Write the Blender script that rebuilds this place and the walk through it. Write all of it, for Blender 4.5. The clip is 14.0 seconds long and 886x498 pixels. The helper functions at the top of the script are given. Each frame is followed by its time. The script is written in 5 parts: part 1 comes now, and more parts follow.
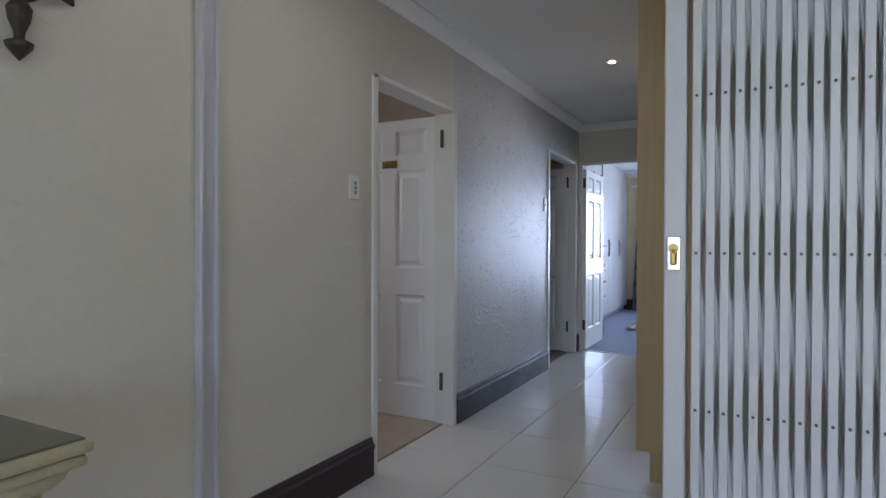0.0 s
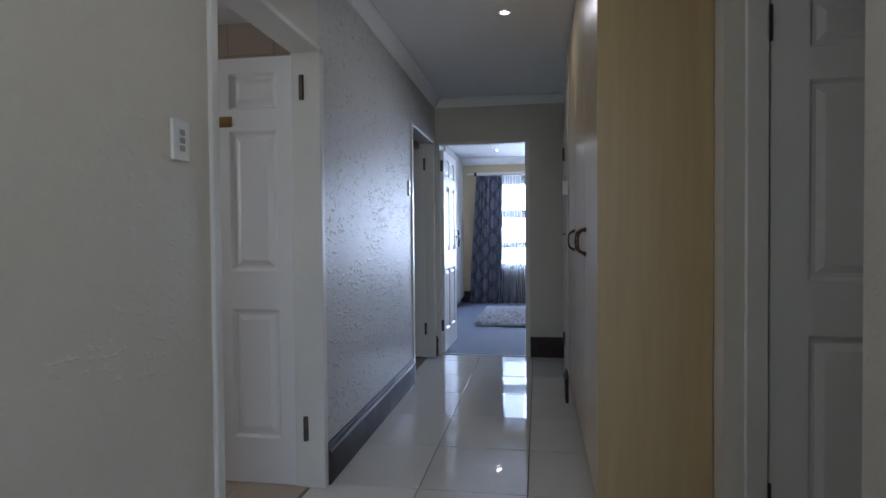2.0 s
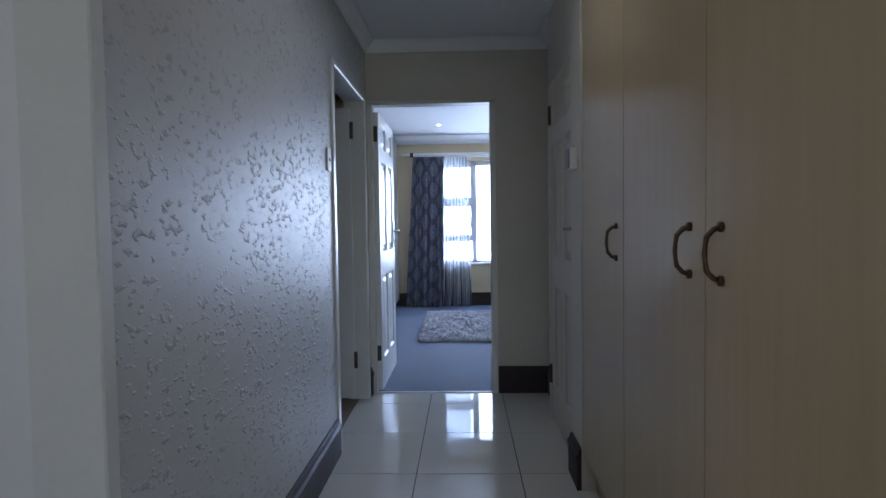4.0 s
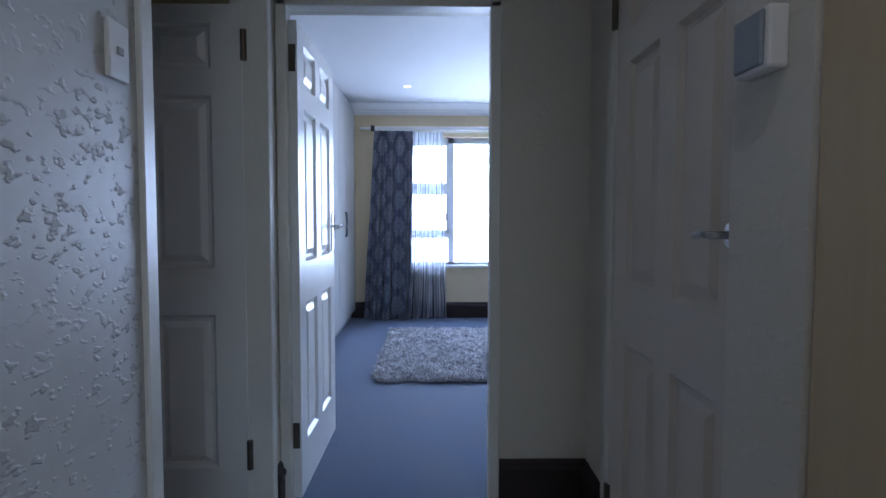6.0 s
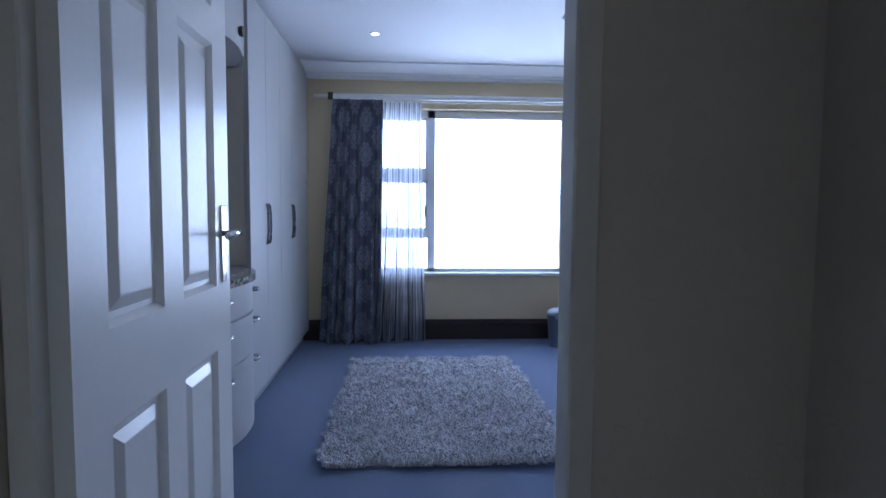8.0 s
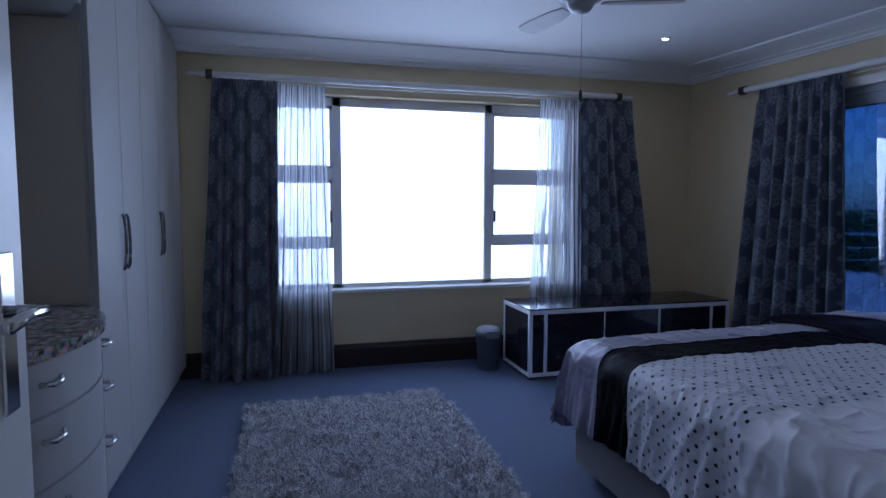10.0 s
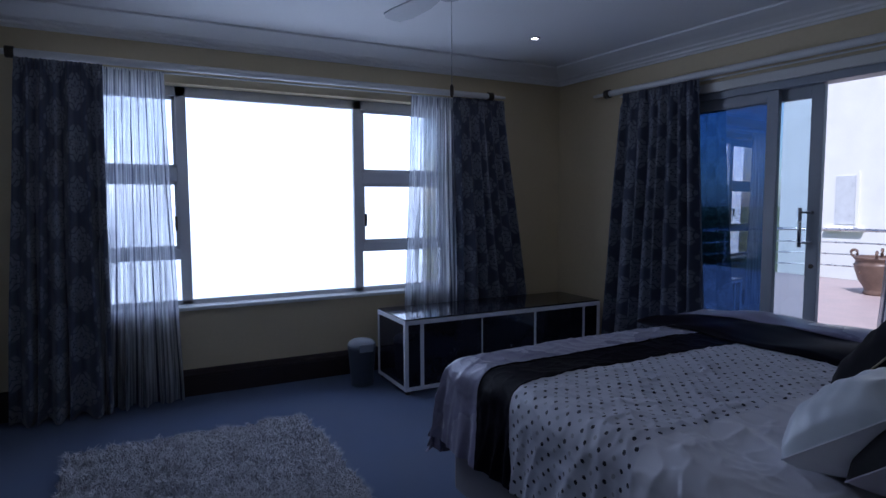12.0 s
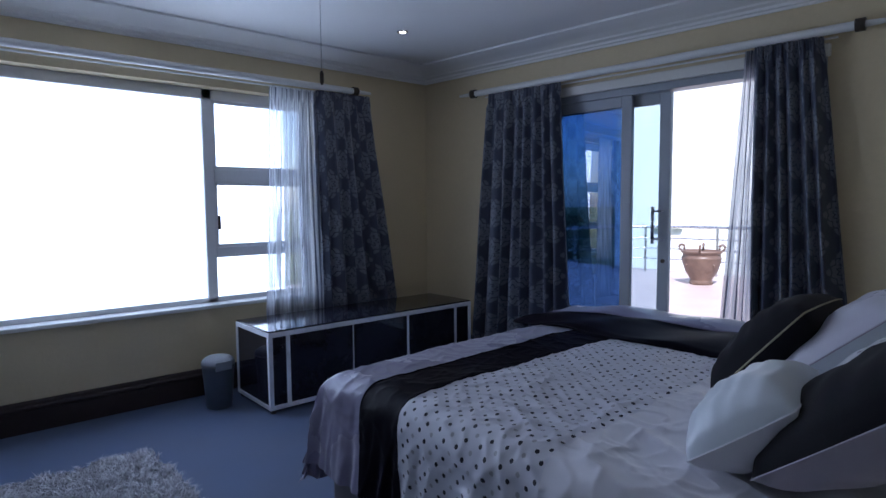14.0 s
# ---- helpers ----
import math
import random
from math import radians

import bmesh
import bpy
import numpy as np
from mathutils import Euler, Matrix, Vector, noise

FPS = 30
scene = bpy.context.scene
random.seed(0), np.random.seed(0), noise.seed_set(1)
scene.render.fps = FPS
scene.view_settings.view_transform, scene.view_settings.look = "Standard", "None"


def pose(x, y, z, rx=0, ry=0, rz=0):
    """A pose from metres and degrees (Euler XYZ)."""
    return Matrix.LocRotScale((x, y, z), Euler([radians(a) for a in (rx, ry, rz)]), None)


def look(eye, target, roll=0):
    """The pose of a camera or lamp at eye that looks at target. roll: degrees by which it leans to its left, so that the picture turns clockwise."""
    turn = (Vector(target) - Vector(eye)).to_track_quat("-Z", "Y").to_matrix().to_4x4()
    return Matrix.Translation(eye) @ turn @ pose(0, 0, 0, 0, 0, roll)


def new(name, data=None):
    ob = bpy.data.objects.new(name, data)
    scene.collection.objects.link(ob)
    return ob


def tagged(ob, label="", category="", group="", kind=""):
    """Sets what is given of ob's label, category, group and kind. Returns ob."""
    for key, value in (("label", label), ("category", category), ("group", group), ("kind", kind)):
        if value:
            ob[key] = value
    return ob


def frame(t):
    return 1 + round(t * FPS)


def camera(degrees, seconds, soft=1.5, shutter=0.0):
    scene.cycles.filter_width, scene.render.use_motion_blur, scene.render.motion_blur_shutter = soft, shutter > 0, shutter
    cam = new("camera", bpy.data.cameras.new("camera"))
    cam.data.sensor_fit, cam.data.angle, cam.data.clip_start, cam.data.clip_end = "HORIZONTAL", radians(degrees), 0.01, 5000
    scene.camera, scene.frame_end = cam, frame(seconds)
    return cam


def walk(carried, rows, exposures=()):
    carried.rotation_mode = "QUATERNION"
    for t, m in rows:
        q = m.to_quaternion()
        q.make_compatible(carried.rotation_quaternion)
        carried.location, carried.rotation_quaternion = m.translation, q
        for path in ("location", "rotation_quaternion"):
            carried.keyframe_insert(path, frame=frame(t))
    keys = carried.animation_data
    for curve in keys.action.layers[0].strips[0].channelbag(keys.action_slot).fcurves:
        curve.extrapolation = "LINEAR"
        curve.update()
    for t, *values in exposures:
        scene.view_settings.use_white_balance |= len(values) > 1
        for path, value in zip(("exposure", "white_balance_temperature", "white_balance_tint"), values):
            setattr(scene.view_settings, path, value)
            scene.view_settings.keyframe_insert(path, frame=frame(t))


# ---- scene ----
cam = camera(74.9, 14.0)
PATH = [
    (0, (0.315, 0.597, 1.17), (-0.625, 2.363, 1.156), 0.2),
    (0.5, (0.088, 0.738, 1.141), (-0.663, 2.592, 1.127), -0.0),
    (1, (-0.093, 0.925, 1.153), (-0.669, 2.84, 1.129), -0.1),
    (1.5, (-0.261, 1.137, 1.16), (-0.696, 3.089, 1.122), -0.2),
    (2, (-0.394, 1.381, 1.172), (-0.717, 3.354, 1.127), -0.5),
    (2.5, (-0.503, 1.699, 1.174), (-0.739, 3.685, 1.127), -0.6),
    (3, (-0.588, 2.067, 1.186), (-0.765, 4.058, 1.12), -0.8),
    (5.5, (-0.758, 4.195, 1.217), (-0.733, 6.192, 1.12), -0.1),
    (6, (-0.742, 4.608, 1.215), (-0.711, 6.605, 1.103), 0.1),
    (6.5, (-0.71, 4.952, 1.227), (-0.677, 6.948, 1.108), -0.0),
    (7, (-0.717, 5.34, 1.22), (-0.668, 7.336, 1.094), 0.3),
    (7.5, (-0.734, 5.747, 1.225), (-0.651, 7.741, 1.093), 0.2),
    (7.7, (-0.749, 5.892, 1.229), (-0.651, 7.885, 1.093), 0.3),
    (9.8, (-0.921, 6.845, 1.303), (-0.456, 8.784, 1.149), 0.1),
    (10, (-0.931, 6.889, 1.306), (-0.413, 8.815, 1.154), 0.1),
    (10.5, (-0.908, 6.96, 1.308), (-0.287, 8.856, 1.159), 0.0),
    (11, (-0.84, 7.03, 1.322), (-0.13, 8.894, 1.172), -0.0),
    (11.5, (-0.815, 7.095, 1.313), (-0.007, 8.918, 1.166), -0.1),
    (12, (-0.78, 7.16, 1.335), (0.129, 8.935, 1.18), -0.3),
    (12.5, (-0.749, 7.219, 1.345), (0.269, 8.934, 1.189), -0.4),
    (13, (-0.735, 7.281, 1.342), (0.395, 8.924, 1.186), -0.5),
    (13.5, (-0.745, 7.339, 1.332), (0.485, 8.908, 1.179), -0.5),
    (14, (-0.739, 7.371, 1.327), (0.571, 8.875, 1.173), -0.5),
]
EXPOSURES = [
    (0.0, 2.36, 5750, 19), (2.0, 2.12, 5650, 18), (3.0, 1.93, 5600, 17), (5.5, 2.08, 5350, 18), (6.5, 1.95, 5320, 18), (7.5, 1.68, 5300, 19), (10.0, 0.40, 5250, 23), (11.0, 0.15, 5300, 23), (12.0, -0.26, 5450, 23), (13.0, 0.08, 5550, 21), (14.0, 0.62, 5650, 19),
]
walk(cam, [(t, look(eye, target, roll)) for t, eye, target, roll in PATH], EXPOSURES)


# ---------------------------------------------------------------- light
world = bpy.data.worlds.new("sky")
scene.world = world
world.use_nodes = True
wn = world.node_tree
sky = wn.nodes.new("ShaderNodeTexSky")
sky.sky_type, sky.sun_disc = "NISHITA", False
sky.sun_elevation, sky.sun_rotation = radians(52), radians(232)
wn.links.new(sky.outputs[0], wn.nodes["Background"].inputs[0])
wn.nodes["Background"].inputs[1].default_value = 0.15

sun = new("sun", bpy.data.lights.new("sun", "SUN"))
sun.data.energy, sun.data.angle, sun.data.color = 5.0, radians(0.5), (1.0, 0.95, 0.87)
sun_from = Vector((math.sin(radians(232)) * math.cos(radians(52)), math.cos(radians(232)) * math.cos(radians(52)), math.sin(radians(52))))
sun.matrix_world = look(sun_from * 30, (0, 0, 0))


def area(name, eye, target, w, h, watts, colour):
    ob = new(name, bpy.data.lights.new(name, "AREA"))
    ob.data.shape, ob.data.size, ob.data.size_y = "RECTANGLE", w, h
    ob.data.energy, ob.data.color = watts, colour
    ob.matrix_world = look(eye, target)
    return ob


area("window_daylight", (0.1, 11.80, 1.38), (0.1, 5, 1.2), 2.6, 1.5, 30, (0.71, 0.835, 1.0))
# lights the passage through an assumed window that is never seen
area("front_room_daylight", (1.1, -3.55, 1.45), (1.1, 5, 1.2), 3.0, 1.9, 4.6, (0.90, 0.96, 1.0))
# added fill that brightens the room behind door 1; its wall has no window
area("bathroom_fill", (-3.15, 3.4, 1.6), (-1.5, 3.4, 1.4), 0.8, 0.9, 1.4, (1.0, 0.96, 0.9))


def downlight_lamp(x, y, watts):
    ob = new("downlight_lamp", bpy.data.lights.new("downlight_lamp", "AREA"))
    ob.data.shape, ob.data.size, ob.data.energy, ob.data.color = "DISK", 0.034, watts, (1.0, 0.95, 0.87)
    ob.matrix_world = pose(x, y, 2.49)


# the second and third lamps are added out of view to brighten the passage
for lx, ly, lw in ((-0.58, 4.865, 0.5), (-0.58, 2.25, 0.52), (1.2, 0.2, 1.5), (-1.006, 10.404, 0.4), (1.714, 10.588, 0.4)):
    downlight_lamp(lx, ly, lw)


# ---------------------------------------------------------------- materials
def nodes(name):
    m = bpy.data.materials.new(name)
    m.use_nodes = True
    return m, m.node_tree, m.node_tree.nodes["Principled BSDF"]


def node(nt, kind, **values):
    n = nt.nodes.new(kind)
    for key, value in values.items():
        n.inputs[key.replace("_", " ")].default_value = value
    return n


def tex_coord(nt, which="Object", scale=(1, 1, 1)):
    c = nt.nodes.new("ShaderNodeTexCoord")
    mp = nt.nodes.new("ShaderNodeMapping")
    mp.inputs["Scale"].default_value = scale
    nt.links.new(c.outputs[which], mp.inputs[0])
    return mp.outputs[0]


def ramp(nt, source, stops):
    r = nt.nodes.new("ShaderNodeValToRGB")
    while len(r.color_ramp.elements) < len(stops):
        r.color_ramp.elements.new(0.5)
    for e, (at, c) in zip(r.color_ramp.elements, stops):
        e.position, e.color = at, (*c, 1) if len(c) == 3 else c
    nt.links.new(source, r.inputs[0])
    return r.outputs[0]


def math_node(nt, op, a, b=None):
    n = nt.nodes.new("ShaderNodeMath")
    n.operation = op
    for i, v in enumerate((a, b)):
        if v is None:
            continue
        if isinstance(v, (int, float)):
            n.inputs[i].default_value = v
        else:
            nt.links.new(v, n.inputs[i])
    return n.outputs[0]


def mix_col(nt, fac, a, b, blend="MIX"):
    n = nt.nodes.new("ShaderNodeMix")
    n.data_type, n.blend_type = "RGBA", blend
    for sock, v in ((n.inputs[0], fac), (n.inputs[6], a), (n.inputs[7], b)):
        if isinstance(v, tuple):
            sock.default_value = (*v, 1) if len(v) == 3 else v
        elif isinstance(v, (int, float)):
            sock.default_value = v
        else:
            nt.links.new(v, sock)
    return n.outputs[2]


def bump(nt, bsdf, height, strength, distance=0.002):
    b = nt.nodes.new("ShaderNodeBump")
    b.inputs["Strength"].default_value, b.inputs["Distance"].default_value = strength, distance
    nt.links.new(height, b.inputs["Height"])
    nt.links.new(b.outputs[0], bsdf.inputs["Normal"])


def surf(name, base, rough=0.5, var=0.08, scale=3.0, grain=90.0, bumps=0.15, depth=0.001, metal=0.0, coat=0.0, stretch=(1, 1, 1), sheen=0.0):
    """Plain material with stains at a large scale, grain at a small one and fine relief."""
    m, nt, p = nodes(name)
    co = tex_coord(nt, "Object", stretch)
    big = node(nt, "ShaderNodeTexNoise", Scale=scale, Detail=4.0)
    small = node(nt, "ShaderNodeTexNoise", Scale=grain, Detail=3.0)
    nt.links.new(co, big.inputs[0]), nt.links.new(co, small.inputs[0])
    lo, hi = tuple(c * (1 - var) for c in base), tuple(min(1, c * (1 + var)) for c in base)
    c1 = ramp(nt, big.outputs[0], [(0.3, lo), (0.7, hi)])
    c2 = mix_col(nt, 0.35, c1, ramp(nt, small.outputs[0], [(0.3, lo), (0.7, hi)]))
    nt.links.new(c2, p.inputs["Base Color"])
    r = ramp(nt, big.outputs[0], [(0.3, (rough * 0.85,) * 3), (0.7, (min(1, rough * 1.15),) * 3)])
    nt.links.new(r, p.inputs["Roughness"])
    p.inputs["Metallic"].default_value, p.inputs["Coat Weight"].default_value = metal, coat
    p.inputs["Sheen Weight"].default_value = sheen
    if bumps:
        bump(nt, p, small.outputs[0], bumps, depth)
    return m


def plaster(name, base, rough, dab=0.0):
    """Trowelled wall paint; dab: how strong the raised, glossy dabs are."""
    m = surf(name, base, rough, 0.05, 1.4, 40, 0.0)
    nt, p = m.node_tree, m.node_tree.nodes["Principled BSDF"]
    co = tex_coord(nt, "Object", (1, 0.55, 1))
    n1 = node(nt, "ShaderNodeTexNoise", Scale=56.0, Detail=1.5, Roughness=0.5)
    nt.links.new(co, n1.inputs[0])
    n2 = node(nt, "ShaderNodeTexNoise", Scale=5.0, Detail=3.0)
    nt.links.new(co, n2.inputs[0])
    dabs = ramp(nt, n1.outputs[0], [(0.58, (0, 0, 0)), (0.68, (1, 1, 1))])
    where = ramp(nt, n2.outputs[0], [(0.34, (0, 0, 0)), (0.52, (1, 1, 1))])
    both = math_node(nt, "MULTIPLY", dabs, where)
    soft = math_node(nt, "MULTIPLY", n2.outputs[0], 0.5)
    h = math_node(nt, "ADD", math_node(nt, "MULTIPLY", both, dab), soft)
    bump(nt, p, h, 0.6, 0.005)
    if dab > 0.5:
        # the raised dabs are mixed towards a duller, darker grey
        col = p.inputs["Base Color"].links[0].from_socket
        dab_mix = math_node(nt, "MULTIPLY", both, 0.45)
        nt.links.new(mix_col(nt, dab_mix, col, (0.27, 0.27, 0.27)), p.inputs["Base Color"])
        nt.links.new(math_node(nt, "ADD", math_node(nt, "MULTIPLY", both, 0.3), rough), p.inputs["Roughness"])
        p.inputs["Coat Weight"].default_value, p.inputs["Coat Roughness"].default_value = 0.10, 0.5
    return m


def wood(name, a, b, rough=0.35, axis=2):
    m, nt, p = nodes(name)
    st = [14, 14, 14]
    st[axis] = 0.7
    co = tex_coord(nt, "Object", tuple(st))
    n1 = node(nt, "ShaderNodeTexNoise", Scale=2.2, Detail=6.0, Roughness=0.6, Distortion=0.4)
    nt.links.new(co, n1.inputs[0])
    nt.links.new(ramp(nt, n1.outputs[0], [(0.3, a), (0.7, b)]), p.inputs["Base Color"])
    p.inputs["Roughness"].default_value = rough
    bump(nt, p, n1.outputs[0], 0.08, 0.001)
    return m


def fabric(name, base, rough=0.8, weave=420.0, sheen=0.3, var=0.12):
    m = surf(name, base, rough, var, 2.5, weave, 0.35, 0.0008)
    m.node_tree.nodes["Principled BSDF"].inputs["Sheen Weight"].default_value = sheen
    return m


M_WALL = plaster("wall_paint_grey_cream", (0.60, 0.565, 0.485), 0.45, 0.25)
M_WALL_TEX = plaster("wall_paint_textured_gloss", (0.53, 0.525, 0.505), 0.46, 1.0)
M_WALL_BED = plaster("wall_paint_warm_cream", (0.64, 0.535, 0.34), 0.55, 0.15)
M_CEIL = surf("ceiling_white", (0.86, 0.86, 0.85), 0.7, 0.03, 1.2, 60, 0.1)
M_PAINT = surf("door_white_paint", (0.76, 0.76, 0.74), 0.32, 0.03, 2.0, 70, 0.06)
M_CREAM_DOOR = surf("cream_door_paint", (0.56, 0.50, 0.42), 0.4, 0.05, 2.0, 70, 0.06)
M_FRAME = surf("frame_cream_paint", (0.70, 0.69, 0.64), 0.35, 0.05, 3.0, 60, 0.08)
M_SKIRT = surf("dark_brown_skirting", (0.030, 0.018, 0.017), 0.58, 0.25, 6, 90, 0.1)
M_TILE = surf("polished_porcelain", (0.66, 0.65, 0.60), 0.035, 0.04, 2.0, 30, 0.01, 0.0004)
M_GROUT = surf("grout", (0.10, 0.09, 0.08), 0.9, 0.2)
M_TILE_BEIGE = surf("beige_tile", (0.45, 0.37, 0.28), 0.25, 0.06, 4, 40, 0.03)
M_BEIGE_GROUT = surf("beige_grout", (0.22, 0.18, 0.14), 0.9, 0.15)
M_CARPET = fabric("blue_carpet", (0.042, 0.072, 0.150), 0.95, 260, 0.25, 0.18)
M_MAPLE = wood("maple_laminate", (0.42, 0.305, 0.145), (0.475, 0.35, 0.17), 0.42)
M_MAPLE_DOOR = wood("maple_door", (0.47, 0.37, 0.215), (0.52, 0.41, 0.25), 0.30)
M_BRONZE = surf("aged_bronze", (0.13, 0.085, 0.05), 0.35, 0.3, 20, 120, 0.2, metal=0.9)
M_BRASS = surf("brass", (0.34, 0.25, 0.10), 0.3, 0.2, 20, 120, 0.1, metal=1.0)
M_CHROME = surf("chrome", (0.72, 0.72, 0.72), 0.14, 0.04, 10, 90, 0.02, metal=1.0)
M_STEEL = surf("brushed_steel", (0.55, 0.56, 0.57), 0.28, 0.06, 10, 90, 0.05, metal=1.0)
M_DARKSTEEL = surf("dark_steel", (0.20, 0.20, 0.21), 0.25, 0.1, 10, 90, 0.05, metal=1.0)
M_DARKMETAL = surf("dark_hinge_metal", (0.09, 0.075, 0.06), 0.4, 0.3, 20, 100, 0.1, metal=0.8)
M_GATE = surf("gate_white_enamel", (0.50, 0.50, 0.51), 0.35, 0.05, 6, 80, 0.05)
M_PLASTIC = surf("white_plastic", (0.72, 0.71, 0.68), 0.35, 0.03, 5, 60, 0.03)
M_ALU_GREY = surf("grey_anodised_aluminium", (0.36, 0.39, 0.43), 0.4, 0.05, 5, 90, 0.05)
M_ALU = surf("powder_coated_aluminium", (0.76, 0.77, 0.79), 0.4, 0.05, 5, 90, 0.05)
M_MELAMINE = surf("white_melamine", (0.45, 0.45, 0.44), 0.35, 0.03, 2, 70, 0.03)
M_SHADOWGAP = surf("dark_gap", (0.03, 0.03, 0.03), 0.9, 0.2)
M_IRON = surf("dark_wrought_iron", (0.035, 0.02, 0.014), 0.55, 0.35, 18, 90, 0.5, 0.002)
M_TABLE_TOP = surf("olive_glass_top", (0.085, 0.083, 0.05), 0.22, 0.06, 5, 60, 0.02)
M_TABLE_EDGE = surf("cream_gilt_moulding", (0.36, 0.32, 0.19), 0.4, 0.2, 12, 80, 0.2)
M_BLACKGLASS = surf("black_glass", (0.012, 0.012, 0.02), 0.06, 0.2, 4, 60, 0.0)
M_BIN = surf("grey_bin_plastic", (0.09, 0.105, 0.13), 0.45, 0.08, 5, 70, 0.05)
M_BIN_LID = surf("pale_grey_lid_plastic", (0.24, 0.26, 0.29), 0.4, 0.05, 5, 70, 0.05)
M_BEDBASE = fabric("mauve_base_fabric", (0.20, 0.18, 0.20), 0.9)
M_MATTRESS = fabric("mattress_ticking", (0.6, 0.6, 0.6), 0.9)
M_SATIN_WHITE = fabric("white_cotton", (0.68, 0.67, 0.72), 0.48, 500, 0.3, 0.04)
M_SATIN_BLUE = fabric("pale_blue_satin", (0.62, 0.66, 0.70), 0.38, 500, 0.3, 0.05)
M_LILAC = fabric("lilac_grey_satin", (0.19, 0.175, 0.27), 0.27, 500, 0.3, 0.08)
M_MAUVE = fabric("pale_mauve_satin", (0.36, 0.325, 0.385), 0.42, 500, 0.2, 0.05)
M_DARKBAND = fabric("dark_plum_satin", (0.006, 0.005, 0.010), 0.55, 160, 0.0, 0.3)
M_DARKBAND.node_tree.nodes["Principled BSDF"].inputs["Specular IOR Level"].default_value = 0.06
M_BLACKVELVET = fabric("black_fabric", (0.008, 0.007, 0.010), 0.85, 300, 0.05, 0.3)
M_BLACKVELVET.node_tree.nodes["Principled BSDF"].inputs["Specular IOR Level"].default_value = 0.2
M_ROCKER = surf("grey_rocker_plastic", (0.30, 0.29, 0.27), 0.4, 0.05)
M_FARWINDOW = surf("pale_far_window", (0.70, 0.72, 0.74), 0.3, 0.1)
M_TERRACOTTA = surf("glazed_terracotta", (0.15, 0.095, 0.07), 0.4, 0.25, 9, 60, 0.3, 0.003)
M_TERRACE = surf("pink_terrace_tile", (0.50, 0.40, 0.37), 0.5, 0.15, 3, 40, 0.1)
M_RENDER = surf("white_exterior_render", (0.89, 0.88, 0.86), 0.8, 0.06, 1, 30, 0.2)
M_GROUND = surf("dry_grass_ground", (0.12, 0.14, 0.06), 0.9, 0.3, 0.4, 6, 0.3)
M_FAN = surf("pale_grey_fan_enamel", (0.42, 0.43, 0.45), 0.35, 0.06, 5, 60, 0.03)


def granite():
    m, nt, p = nodes("speckled_granite")
    co = tex_coord(nt)
    v = node(nt, "ShaderNodeTexVoronoi", Scale=90.0)
    n = node(nt, "ShaderNodeTexNoise", Scale=30.0, Detail=6.0, Roughness=0.7)
    nt.links.new(co, v.inputs[0]), nt.links.new(co, n.inputs[0])
    base = ramp(nt, n.outputs[0], [(0.38, (0.05, 0.045, 0.05)), (0.5, (0.30, 0.27, 0.25)), (0.62, (0.52, 0.50, 0.47))])
    nt.links.new(mix_col(nt, 0.4, base, v.outputs["Color"], "OVERLAY"), p.inputs["Base Color"])
    p.inputs["Roughness"].default_value = 0.12
    return m


def glass(name, tint, rough=0.0, ior=1.45):
    m, nt, p = nodes(name)
    p.inputs["Base Color"].default_value = (*tint, 1)
    p.inputs["Transmission Weight"].default_value, p.inputs["Roughness"].default_value, p.inputs["IOR"].default_value = 1.0, rough, ior
    return m


def uv_scaled(nt, su, sv):
    c = nt.nodes.new("ShaderNodeUVMap")
    sep = nt.nodes.new("ShaderNodeSeparateXYZ")
    nt.links.new(c.outputs[0], sep.inputs[0])
    return math_node(nt, "MULTIPLY", sep.outputs[0], su), math_node(nt, "MULTIPLY", sep.outputs[1], sv)


def lattice(nt, u, v, row_shift=0.5):
    """Cell coordinates from -0.5 to 0.5 of a staggered lattice with unit cells."""
    row = math_node(nt, "FLOOR", v)
    odd = math_node(nt, "MULTIPLY", math_node(nt, "FLOORED_MODULO", row, 2.0), row_shift)
    cu = math_node(nt, "SUBTRACT", math_node(nt, "FRACT", math_node(nt, "ADD", u, odd)), 0.5)
    cv = math_node(nt, "SUBTRACT", math_node(nt, "FRACT", v), 0.5)
    return cu, cv


